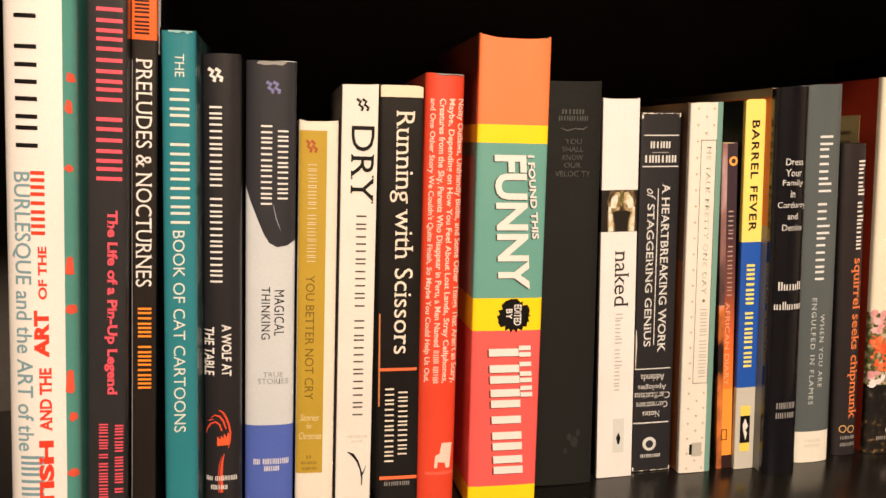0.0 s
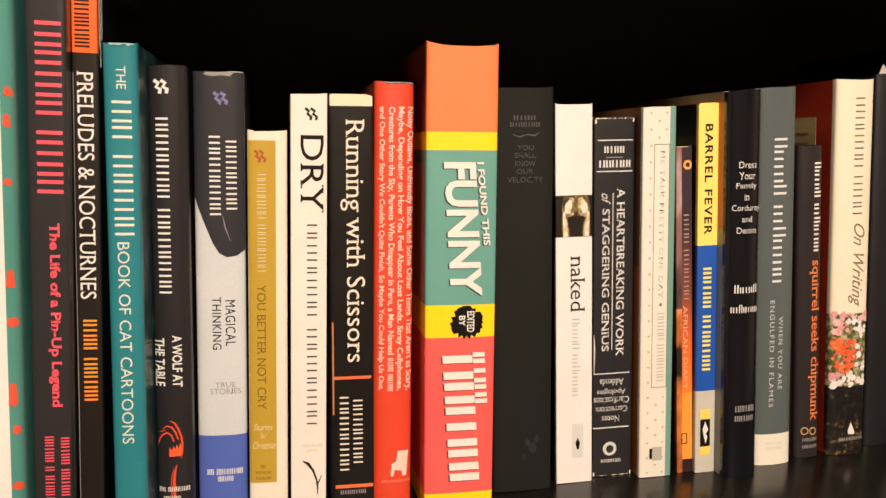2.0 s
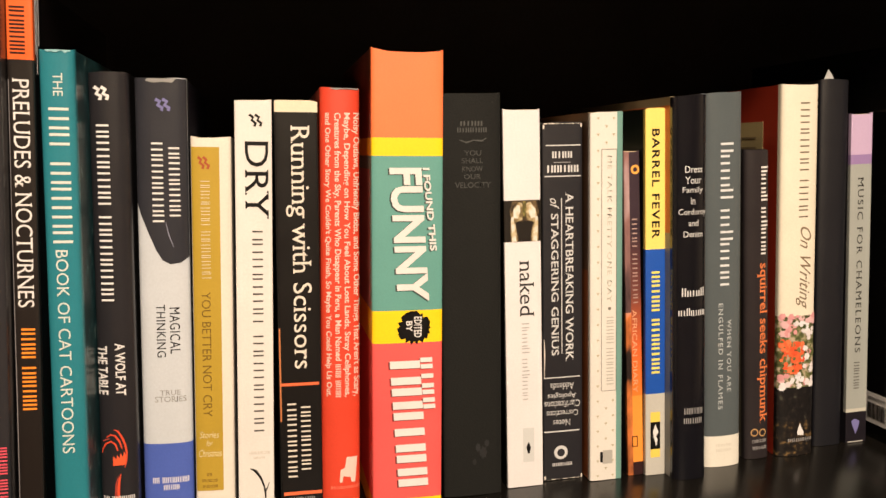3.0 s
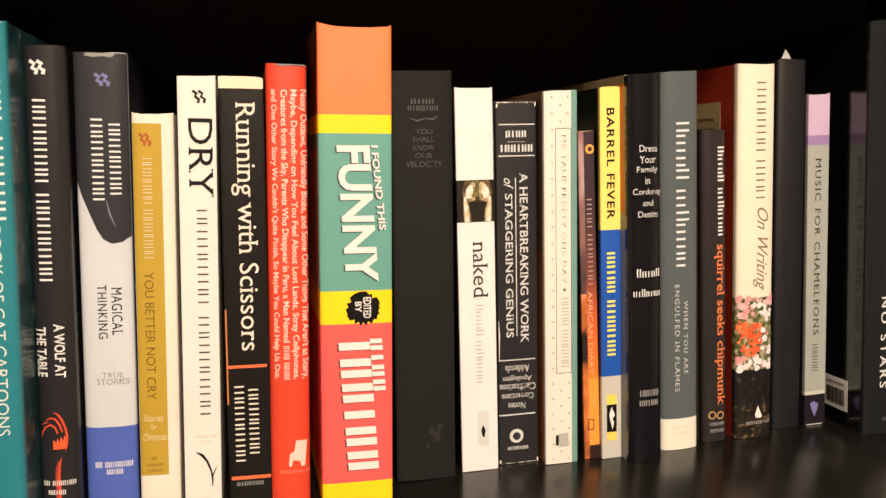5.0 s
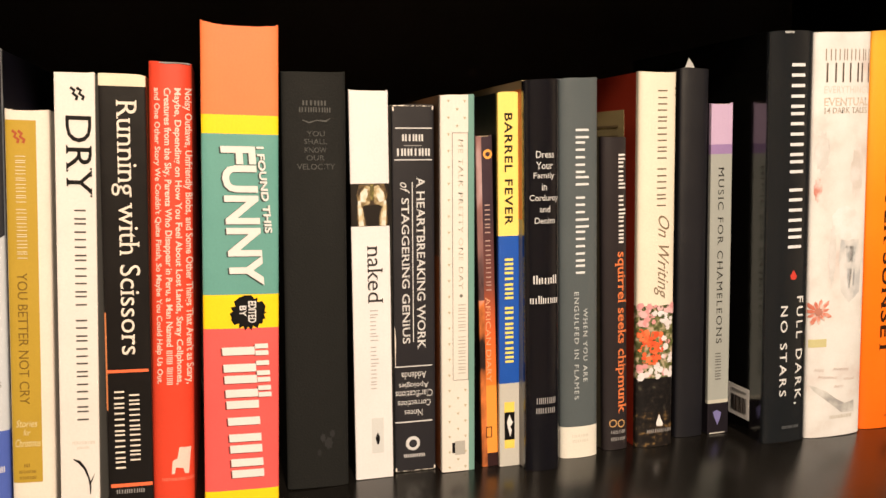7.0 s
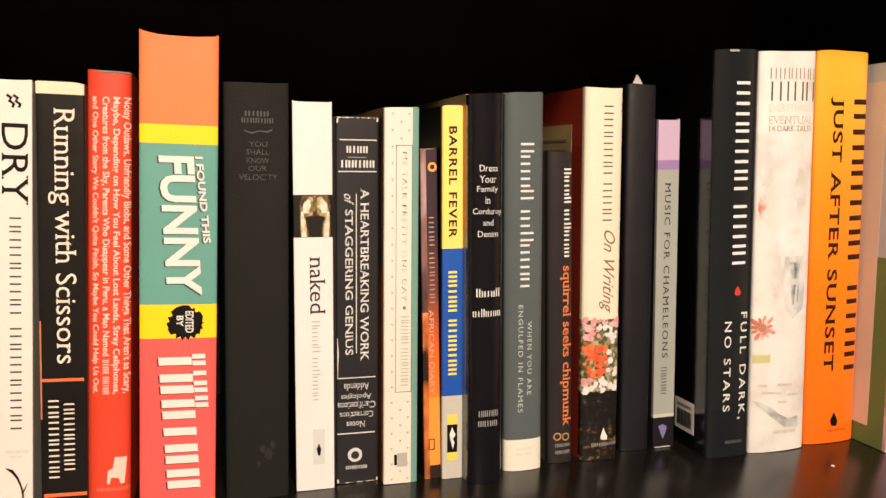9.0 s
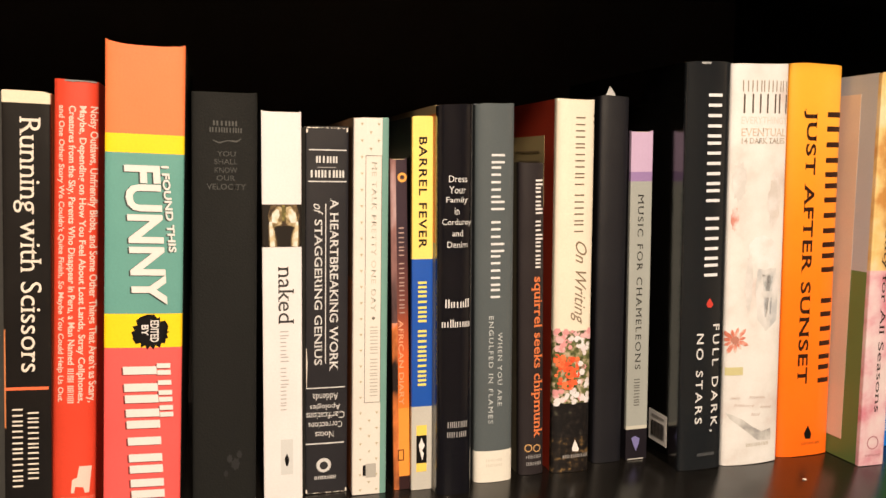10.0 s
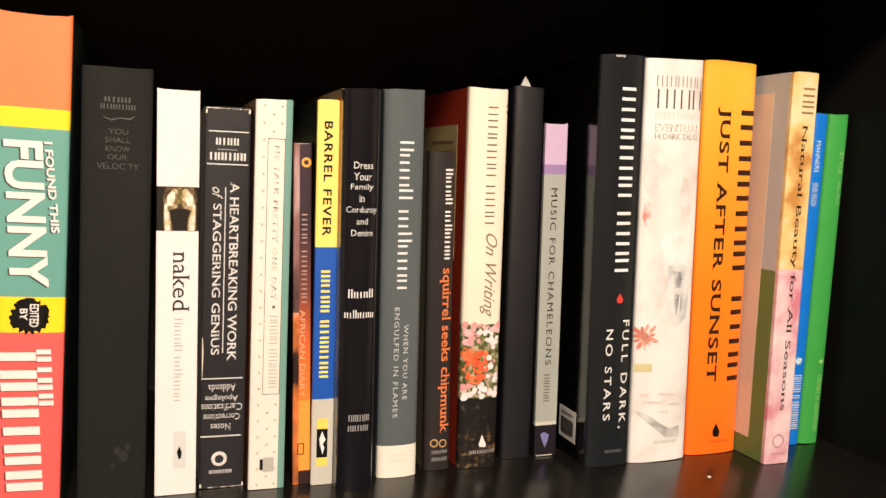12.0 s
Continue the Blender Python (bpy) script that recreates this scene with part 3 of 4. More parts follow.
b.poly("chair_emblem", [(8.8, 19.6), (9.3, 26.3), (11.6, 27.4), (12.5, 33.1), (18.1, 32.8), (17.0, 19.3), (15.1, 19.3), (14.4, 22.2), (10.8, 22.8), (10.2, 19.5)], BLUSH)
b.bars([11], ink(240, 120, 90), 4.1, 16.0, 20.3, 17.6, "across")
# Grey line in place of the board and page edge behind the top.
b.worn_glint_top(ink(146, 140, 128), 5, 19, 1.0, 11)

YELLOW, SCARLET, SAGE, TANGERINE = ink(255, 205, 10, 0.55, 0.03), ink(244, 88, 78, 0.55, 0.03), ink(98, 152, 132, 0.55, 0.03), ink(250, 120, 62, 0.55, 0.03)

b = Book("thick hardback in orange, green and red bands with a star badge", 0.2639, 0.419, 2.31, 35.9, 238.4, 160,
         [(0, YELLOW), (11.3, SCARLET), (92.9, YELLOW), (109.5, SAGE), (186.6, YELLOW), (195.5, TANGERINE)], [(0, 999, 0.0, 11.3, YELLOW), (0, 999, 11.3, 92.9, SCARLET), (0, 999, 92.9, 109.5, YELLOW), (0, 7.5, 109.5, 186.6, SAGE), (7.5, 999, 109.5, 180, ink(168, 120, 104)), (7.5, 999, 180, 186.6, SAGE), (0, 999, 186.6, 195.5, YELLOW), (0, 4.5, 195.5, 999.0, TANGERINE), (4.5, 999, 195.5, 999.0, ink(112, 44, 26))], ink(40, 60, 55), bulge=2.2, n=4.0, wave=lambda s: -0.0017 * math.exp(-((s - 0.5) / 0.2) ** 2) - 0.0006 * math.exp(-((s - 0.75) / 0.08) ** 2) + 0.0006 * math.exp(-((s - 0.04) / 0.08) ** 2))
SHADE = ink(58, 70, 62)
b.letters('I FOUND THIS', SHADE, 24.5, 139.0, 28.0, 180.4, bold=0.03, level=1, drift=4.1, name='letter_shadow')
b.letters('I FOUND THIS', WHITE, 25.3, 139.4, 28.8, 180.8, bold=0.03, level=2, drift=4.1, name='title_letter')
b.letters('FUNNY', SHADE, 7.7, 113.6, 23.9, 180.4, bold=0.03, level=1, drift=4.2, name='letter_shadow')
b.letters('FUNNY', WHITE, 8.5, 114.0, 24.7, 180.8, bold=0.03, level=2, drift=4.2, name='title_letter')
b.bars([4], ink(120, 45, 40), 23.4, 57.0, 29.6, 85.5, level=1, fill=0.8, drift=2.0)
b.bars([4], WHITE, 24.2, 57.4, 30.4, 85.9, level=2, fill=0.8, drift=2.0)
b.bars([6], ink(120, 45, 40), 7.7, 15.8, 23.1, 86.2, level=1, fill=0.8, drift=4.9)
b.bars([6], WHITE, 8.5, 16.2, 23.9, 86.6, level=2, fill=0.8, drift=4.9)
b.base = b.disc("star_badge", INKDARK, 21.2, 100.4, 8.8, r2=6.83, points=36)
b.letters('EDITED', WHITE, 21.2, 95.6, 25.0, 106.2, level=2, bold=0.02)
b.letters('BY', WHITE, 17.1, 98.7, 20.3, 104.0, level=2, bold=0.02)
b.base = b.e

b = Book("thick black cloth hardback with dark stamped lines", 0.3057, 0.439, 1.38, 32.5, 217.9, 160,
         [(0, ink(26, 26, 23, 0.75, 0, 0.2, 0.5))], ink(30, 28, 25, 0.75, 0, 0.2, 0.5), ink(30, 28, 25, 0.75, 0, 0.2, 0.5), bulge=2.5, n=3.4)
STAMP = ink(70, 68, 61, 0.55)
b.bars([4], STAMP, 10.1, 201.0, 22.7, 203.5, "across")
b.bars([7], STAMP, 8.5, 197.6, 24.9, 200.1, "across")
b.stroke("stamped_flourish", STAMP, [(10.1, 193.7), (13.7, 192.4), (17.6, 193.6), (22.1, 193.2), (24.4, 194.7)], [0.4, 0.8, 0.5, 0.9, 0.4])
b.letters('YOU', STAMP, 12.3, 185.6, 21.8, 188.2, "across", serif=0.05)
b.letters('SHALL', STAMP, 11.1, 181.6, 22.6, 184.2, "across", serif=0.05)
b.letters('KNOW', STAMP, 11.1, 177.3, 22.6, 179.9, "across", serif=0.05)
b.letters('OUR', STAMP, 12.2, 173.3, 21.5, 175.9, "across", serif=0.05)
b.letters('VELOCITY', STAMP, 7.2, 168.7, 26.9, 171.6, "across", serif=0.05)
for u, v, r, tone in ((18.9, 27, 1.6, 52), (21.9, 24, 2.4, 48), (23.9, 29, 1.5, 50), (16.9, 19, 1.3, 46)):
    b.disc("scuff", ink(tone, tone - 2, tone - 5, 0.7), u, v, r, r * 0.72, 14, flat=1.6)

b = Book("white paperback with a dark x-ray picture on the spine", 0.3428, 0.443, 0.66, 20.6, 209.3, 138,
         [(0, ink(254, 241, 228)), (138.3, ink(44, 36, 28)), (160.8, ink(254, 241, 228))], ink(40, 36, 34), ink(240, 232, 215), hard=False, bulge=1.0, n=6)
BONE, BONE_DIM, BONE_DARK = blotched("x_ray_light", [(214, 188, 138), (242, 226, 184), (252, 242, 214)], 220), blotched("x_ray_mid", [(120, 98, 60), (176, 148, 100), (214, 190, 142)], 240), blotched("x_ray_dark", [(52, 38, 24), (92, 70, 42), (132, 106, 66)], 200)
b.stroke("x_ray_picture", BONE_DARK, [(11.2, 160.4), (11.3, 155), (11.3, 149.5)], [13.5, 16.5, 14.5])
for m in (1, -1):
    for mat, level, pts, widths in (
        (BONE_DARK, 1, [(6.5, 150), (6.0, 145), (5.6, 138.5)], [3.0, 4.0, 4.6]),
        (BONE_DIM, 2, [(2.2, 159.6), (3.4, 156), (4.2, 151.5), (5.8, 149.4)], [2.2, 5.6, 6.2, 2.0]),
        (BONE_DIM, 2, [(6.7, 151.5), (6.2, 146), (5.6, 138.5)], [1.6, 2.8, 3.4]),
        (BONE, 3, [(3.2, 158.2), (4.2, 155.5), (5.0, 151.2)], [1.4, 4.0, 2.6]),
        (BONE, 3, [(6.9, 151.8), (6.5, 146), (5.8, 138.5)], [1.3, 1.9, 2.4]),
    ):
        b.stroke("x_ray_picture", mat, [(11.3 + m * u, v) for u, v in pts], widths, level)
b.stroke("x_ray_picture", blotched("x_ray_spine", [(96, 84, 40), (140, 124, 62), (176, 150, 88)], 200), [(11.3, 160.4), (11.2, 156), (11.2, 152)], [1.4, 2.2, 1.2], 4)
b.letters('naked', ink(60, 54, 50), 8.1, 97.1, 16.3, 127.9, serif=0.05)
b.bars(['lxxxl', 'xxlxxxx'], ink(175, 168, 155), 9.1, 49.6, 13.4, 93.7, fill=0.4)
b.rect("emblem", ink(214, 212, 200), 9.0, 14.2, 15.5, 33.8)
b.poly("emblem", [(12.2, 26.0), (13.5, 22.6), (12.5, 22.0), (12.8, 19.1), (11.8, 19.1), (11.9, 22.1), (10.9, 22.8)], INKDARK, level=2)

b = Book("worn black paperback with white lettering and chipped edges", 0.3654, 0.447, 0.87, 23.0, 201.6, 138,
         [(0, ink(44, 41, 42, 0.4, 0.15))], ink(190, 176, 150), ink(40, 36, 36), hard=False, bulge=1.2, n=5)
CHALK = ink(225, 218, 205)
b.rect("white_rule", CHALK, 1.8, 189.1, 21.9, 189.7)
b.rect("white_rule", CHALK, 1.2, 172.3, 21.9, 172.9)
b.rect("white_rule", CHALK, 0.2, 59.4, 21.4, 60.0)
b.rect("white_rule", CHALK, 0.1, 28.0, 21.1, 28.7)
b.rect("white_rule", INKGREY, 6.3, 179.9, 16.1, 180.4)
b.bars([4], CHALK, 5.1, 182.5, 17.3, 186.1, "across", fill=0.75)
b.bars([6], CHALK, 1.8, 174.7, 21.0, 178.6, "across", fill=0.75)
b.letters('A HEARTBREAKING WORK', CHALK, 13.0, 68.9, 17.6, 163.8, bold=0.01, serif=0.05)
b.rect("white_rule", CHALK, 10.5, 73.3, 11.0, 160.7)
b.letters('of', CHALK, 4.1, 154.7, 9.3, 160.7, slant=0.4)
b.letters('STAGGERING GENIUS', CHALK, 4.7, 72.5, 8.9, 152.2, bold=0.01, serif=0.05)
b.letters('Addenda', CHALK, 3.8, 52.7, 17.9, 56.5, "over", serif=0.045)
b.letters('Apologies', CHALK, 2.3, 47.3, 19.2, 51.1, "over", serif=0.045)
b.letters('Clarifications', CHALK, 0.4, 42.2, 21.4, 46.0, "over", serif=0.045)
b.letters('Corrections', CHALK, 1.6, 37.0, 20.2, 40.5, "over", serif=0.045)
b.letters('Notes', CHALK, 5.3, 31.6, 15.7, 35.1, "over", serif=0.045)
b.disc("emblem", CHALK, 10.0, 15.8, 4.2, r2=3.63, points=32)
b.disc("emblem", ink(60, 56, 55), 10.0, 15.8, 2.3, level=2)
b.bars([7], CHALK, 4.7, 7.9, 16.7, 9.9, "across")
chips = random.Random(4)
for v, wide in ((0.35, 0.55), (b.h * 1000 - 0.5, 0.8)):
    b.stroke("chipped_edge", CREAM, [(0.4 + 0.74 * k, v) for k in range(31)], [wide * chips.random() ** 2 for k in range(31)], 2)
for u, v in ((0.5, 1.2), (22.3, 1.0), (0.7, b.h * 1000 - 2.4), (22.2, b.h * 1000 - 1.6)):
    b.poly("chipped_edge", [(u - 0.4, v - 1.0), (u + 0.3, v - 0.8), (u + 0.5, v + 0.5), (u + 0.1, v + 1.4), (u - 0.4, v + 1.1)], CREAM, 2)
b.stroke("chipped_edge", CREAM, [(0.5, 60), (0.7, 74), (0.4, 82)], [0.2, 0.7, 0.2])

b = Book("cream dotted hardback with a green edge and boxed title", 0.3900, 0.439, 0.83, 19.0, 206.4, 150,
         [(0, ink(248, 232, 206))], [(0, 999, 0, 120, ink(175, 95, 45)), (0, 999, 120, 999, ink(120, 84, 56))], ink(112, 150, 130), bulge=1.6, n=4.5, over=[(15.3, 30, 0, 260, ink(115, 152, 132))])
b.outline("title_box", ink(96, 88, 76), 6.3, 51.8, 15.3, 186.6, t=0.3)
b.letters('ME TALK PRETTY ONE DAY', ink(192, 182, 156), 9.8, 102.3, 12.4, 183.1, serif=0.05, gap=1.2)
b.disc("bullet", ink(120, 112, 96), 11.2, 98.7, 0.9)
b.bars([5, 7], ink(175, 166, 145), 9.4, 55.1, 13.6, 94.4, fill=0.4)
b.rect("emblem", ink(180, 170, 150), 7.4, 9.5, 13.2, 17.4)
b.rect("emblem", INKDARK, 5.8, 10.6, 7.5, 16.6)
SPRIG = ink(186, 170, 132)
for j in range(47):
    v = 2.5 + 4.36 * j
    for u in ((4.4, 13.4), (9.2,))[j % 2]:
        if v < b.h * 1000 - 3 and not (50 < v < 188 and u > 5) and not (8 < v < 19 and 5 < u < 13):
            b.poly("printed_sprig", [(u, v - 0.9), (u + 0.85, v + 0.55), (u + 0.25, v + 0.2), (u, v + 0.95), (u - 0.25, v + 0.2), (u - 0.85, v + 0.55)], SPRIG)

b = Book("thin paperback with an orange and dark purple spine", 0.4140, 0.441, -0.43, 9.4, 185.0, 132,
         [(0, ink(62, 36, 34)), (7.7, ink(250, 150, 55)), (46.7, faded("dusk_print", [(0.04, (250, 130, 45)), (0.075, (225, 100, 45)), (0.105, (120, 65, 52)), (0.14, (62, 46, 50))]))], ink(60, 50, 48), ink(140, 90, 60), hard=False, bulge=1.0, n=4, over=[(0, 3.1, 0, 95, blotched('photo_edge_low', [(40, 28, 24), (225, 120, 55), (222, 188, 175)], 45, (0.4, 0.52, 0.62), stretch=(1, 1, 0.5))), (0, 3.1, 95, 190, blotched('photo_edge_high', [(70, 50, 48), (150, 104, 92), (205, 172, 160)], 40, (0.36, 0.5, 0.62), stretch=(1, 1, 0.35)))])
b.disc("emblem", ink(245, 165, 70), 6.6, 174.9, 2.6, r2=-0.5)
b.bars([4, 7], ink(185, 150, 130), 4.3, 99.8, 7.2, 148.3, fill=0.4)
b.letters('AFRICAN DIARY', ink(238, 168, 122), 3.6, 48.7, 6.4, 96.5)
b.outline("emblem", INKDARK, 2.5, 16.8, 6.0, 23.1, t=0.5)

b = Book("slim hardback in yellow, blue and grey blocks with a torch emblem", 0.4233, 0.438, 0.32, 11.9, 207.5, 140,
         [(0, ink(196, 186, 164)), (47.8, ink(26, 80, 158)), (130.4, ink(255, 214, 104))], ink(38, 42, 36), ink(190, 180, 160), bulge=1.2, n=4.5)
b.letters('BARREL FEVER', ink(38, 34, 26), 3.6, 136.3, 8.2, 196.7, bold=0.02, gap=1.15)
b.bars([5, 7], ink(240, 215, 95), 3.4, 59.0, 8.3, 118.6, fill=0.68)
b.rect("emblem", ink(245, 205, 85), 2.8, 10.4, 8.7, 37.1)
b.rect("emblem", INKDARK, 2.8, 15.4, 8.7, 31.3, level=2)
b.poly("torch_emblem", [(4.8, 27.5), (5.7, 30.0), (6.7, 27.3), (7.7, 25.3), (6.1, 22.8), (7.1, 20.8), (6.1, 16.9), (5.1, 20.9), (4.4, 23.0), (5.4, 22.9), (4.1, 25.6)], WHITE, level=3)

b = Book("black jacketed hardback with small white stacked words", 0.4354, 0.426, 0.13, 19.8, 213.5, 155,
         [(0, ink(22, 21, 25, 0.22, 0.4))], [(0, 999, 0, 139.5, ink(150, 140, 122)), (0, 999, 139.5, 209, ink(215, 105, 35)), (0, 999, 209, 999, ink(170, 145, 105))], ink(20, 19, 22), bulge=4.5, n=2.2)
b.letters('Dress', CHALK, 5.7, 172.5, 16.0, 176.1, "across", serif=0.03)
b.letters('Your', CHALK, 5.7, 166.5, 15.3, 170.4, "across", serif=0.03)
b.letters('Family', CHALK, 4.2, 160.8, 16.4, 164.7, "across", serif=0.03)
b.letters('in', CHALK, 8.8, 155.3, 11.7, 159.0, "across", serif=0.03)
b.letters('Corduroy', CHALK, 2.3, 148.7, 18.8, 152.9, "across", serif=0.03)
b.letters('and', CHALK, 7.6, 143.5, 13.7, 146.8, "across", serif=0.03)
b.letters('Denim', CHALK, 4.9, 137.4, 16.5, 140.7, "across", serif=0.03)
b.bars(['lxxxl'], CHALK, 3.7, 104.7, 17.8, 109.4, "across")
b.bars(['xxlxxxx'], CHALK, 2.0, 93.9, 18.3, 98.3, "across")
b.bars([6], INKGREY, 5.0, 37.9, 17.0, 41.5, "across")
b.bars([5], INKGREY, 5.0, 32.5, 16.6, 35.7, "across")

b = Book("grey jacketed hardback with white lettering and a cream foot", 0.4609, 0.438, -0.07, 22.9, 215.4, 155,
         [(0, ink(252, 238, 206)), (18.5, ink(87, 91, 86, 0.3, 0.35))], ink(88, 88, 88), ink(88, 88, 86), bulge=4.0, n=2.3)
b.bars(['lxxxl', 'xxlxxxx'], ink(235, 232, 222), 8.6, 106.3, 16.5, 188.6, fill=0.48)
b.letters('WHEN YOU ARE', ink(200, 198, 190), 13.1, 44.7, 15.7, 87.4, serif=0.05, gap=1.25)
b.letters('ENGULFED IN FLAMES', ink(200, 198, 190), 7.7, 34.6, 10.4, 96.8, serif=0.05, gap=1.25)
b.bars([6], ink(220, 205, 175), 5.9, 12.2, 16.3, 13.8, "across")
b.bars([5], ink(220, 205, 175), 6.3, 9.1, 16.3, 10.8, "across")

b = Book("short dark brown hardback with white and orange lettering", 0.4898, 0.443, -0.61, 15.6, 183.0, 130,
         [(0, ink(52, 44, 42, 0.35, 0.2))], ink(120, 108, 80), ink(40, 34, 33), bulge=3.5, n=2.4)
AMBER = ink(228, 120, 62)
b.bars(['lxxxl', 'xxlxxxx'], WHITE, 9.6, 122.1, 14.3, 173.9, fill=0.62)
b.letters('squirrel seeks chipmunk', AMBER, 7.2, 22.0, 14.4, 117.5, bold=0.01, serif=0.05)
b.disc("emblem", ink(200, 150, 90), 5.5, 16.2, 2.4, r2=-0.72)
b.disc("emblem", ink(200, 150, 90), 10.8, 15.7, 2.4, r2=-0.72)
b.bars([6], INKGREY, 3.8, 9.7, 13.7, 11.8, "across")
b.bars([5], INKGREY, 4.1, 5.5, 13.7, 7.6, "across")

b = Book("cream hardback with script title over a printed flower bed", 0.5098, 0.441, 0.06, 23.6, 219.2, 155,
         [(0, blotched("soil_print", [(22, 18, 16), (40, 32, 24), (130, 98, 55)], 300, (0.4, 0.55, 0.72))), (21.3, blotched("shade_print", [(20, 17, 16), (36, 30, 26), (96, 92, 70)], 240, (0.5, 0.62, 0.8))), (41.9, blotched("hedge_print", [(74, 74, 40), (112, 112, 62), (190, 165, 130)], 260)), (85.1, ink(255, 232, 188))], ink(172, 46, 20, 0.5), ink(100, 32, 20), bulge=3.5, n=2.6)
b.bars([7, 4], ink(112, 95, 72), 10.9, 142.4, 16.8, 209.7, fill=0.32)
b.letters('On Writing', ink(130, 108, 80), 9.7, 88.9, 19.4, 137.7, slant=0.5)
b.poly("emblem", [(13.9, 19.7), (16.6, 13.9), (16.3, 12.2), (12.5, 12.6), (12.1, 14.4)], WHITE)
b.bars([8], INKGREY, 6.1, 8.6, 24.0, 10.7, "across")
for v in (206, 209.5):
    b.poly("dark_nick", [(22.4, v), (23.4, v - 0.5), (23.4, v + 0.9), (22.6, v + 1.1)], ink(70, 52, 36))
petals = random.Random(7)
ROSE, MILK, POPPY, LEAF = ((226, 150, 140), (238, 176, 164)), ((252, 236, 224), (246, 222, 212), (255, 244, 234)), ((240, 98, 52), (250, 118, 66), (232, 84, 44)), ((96, 100, 52), (70, 76, 38), (120, 118, 70))
for i in range(210):
    s, u = petals.random(), petals.uniform(1.2, 22.4)
    v = 41.5 + s * 43.5
    if i < 60:
        tones, r = LEAF, petals.uniform(0.7, 1.5)
    elif s > 0.7:
        tones, r = (ROSE if u < 10 or s > 0.92 else MILK), petals.uniform(1.2, 2.4)
    elif s > 0.22 and u < 16 - 14 * abs(s - 0.5):
        tones, r = POPPY, petals.uniform(1.5, 3.0)
    elif u > 13 or s < 0.2:
        tones, r = (MILK if petals.random() < 0.8 else ROSE), petals.uniform(1.2, 2.4)
        if petals.random() < 0.35:
            continue
    else:
        tones, r = LEAF, petals.uniform(0.6, 1.2)
    b.disc("flower_print", ink(*petals.choice(tones)), u, v, r, r * petals.uniform(0.7, 0.9), 12, 1 + i % 5, flat=petals.uniform(0.65, 1.2))
LABEL = ink(190, 165, 110)
b.base = b.side_label("cover_panel", LABEL, 20, 120, 130, 199, 1, "yellowed cream panel on the dark red cover")
for v, n in ((189, 40), (183, 34)):
    b.side_label("panel_bars", ink(135, 112, 75), 27, v, 27 + n, v + 1.2, 2)
b.base = b.e

b = Book("plain black hardback with a dull jacket", 0.5404, 0.450, 0.12, 19.1, 222.0, 160,
         [(0, ink(27, 26, 30, 0.45, 0.1))], ink(26, 24, 26), ink(26, 24, 26), bulge=3.0, n=2.6)

b = Book("thin grey paperback with a mauve top and dark foot", 0.5622, 0.450, -0.32, 14.3, 201.8, 108,
         [(0, ink(36, 30, 34)), (19.4, ink(196, 186, 160)), (21.6, ink(160, 157, 140)), (172.0, ink(150, 118, 152)), (177.7, ink(196, 164, 182))], ink(40, 36, 40), ink(40, 36, 40), hard=False, bulge=0.8, n=6)
b.letters('MUSIC FOR CHAMELEONS', ink(52, 48, 42), 5.0, 57.0, 8.8, 164.2, gap=1.2, serif=0.05)
b.bars([6], ink(90, 85, 75), 4.6, 33.9, 8.5, 52.0, fill=0.5)
b.poly("flower_emblem", [(3.4, 13.9), (6.1, 15.1), (9.3, 13.3), (8.6, 9.8), (6.7, 5.3), (4.7, 10.2)], MAUVE)
b.rect("foot_rule", ink(190, 180, 160), 1.3, 0.2, 11.9, 0.9)

b = Book("tall black glossy hardback with white capital lettering", 0.5840, 0.424, -0.44, 28.9, 240.4, 165,
         [(0, ink(35, 37, 37, 0.2, 0.5))], ink(14, 13, 12, 0.1, 0.6), ink(20, 19, 18), bulge=3.0, n=2.2)
b.bars([7, 4], ink(236, 232, 224), 13.1, 115.5, 22.2, 223.7, fill=0.46)
b.poly("flame_emblem", [(17.3, 104.0), (19.8, 100.1), (18.7, 98.1), (16.0, 98.3), (15.1, 100.4)], ink(200, 60, 45))
b.letters('FULL DARK,', CHALK, 19.4, 22.7, 24.8, 88.0, bold=0.01, gap=1.35)
b.letters('NO STARS', CHALK, 9.4, 28.2, 14.0, 82.8, bold=0.01, gap=1.35)
b.bars([8], ink(100, 98, 92), 11.6, 8.3, 23.2, 10.1, "across")
b.base = b.side_label("barcode_label", WHITE, 15.5, 9.5, 37, 29, 1, "white barcode label")
for i in range(13):
    b.side_label("barcode_bar", INKDARK, 18.5 + i * 1.25, 12.5, 18.9 + i * 1.25 + (i * 7 % 3) * 0.2, 22.5, 2)
b.side_label("label_bars", INKGREY, 18.5, 25, 33.5, 26.4, 2)
b.base = b.e

# Gloss sparkles at the top, painted as a pale ragged line.
b.worn_glint_top(ink(170, 165, 152), 8, 14, 1.4, 5)

b = Book("white jacketed hardback with a washed-out picture of a table", 0.6140, 0.424, -0.53, 38.8, 240.6, 165,
         [(0, blotched('washed_print', [(222, 196, 182), (240, 230, 214), (253, 244, 228)], 42, (0.3, 0.45, 0.58)))], ink(225, 215, 198), ink(235, 225, 205), bulge=4.0, n=2.2)
FAINT = ink(222, 206, 182)
b.bars([7], ink(150, 132, 108), 5.7, 224.3, 37.7, 230.8, "across", fill=0.35)
b.bars([4], ink(86, 72, 58), 6.0, 211.9, 38.3, 223.0, "across", fill=0.32)
b.letters("EVERYTHING'S", FAINT, 6.0, 205.7, 37.8, 210.0, "across")
b.letters('EVENTUAL', ink(205, 180, 150), 6.2, 198.5, 36.9, 203.1, "across", serif=0.05)
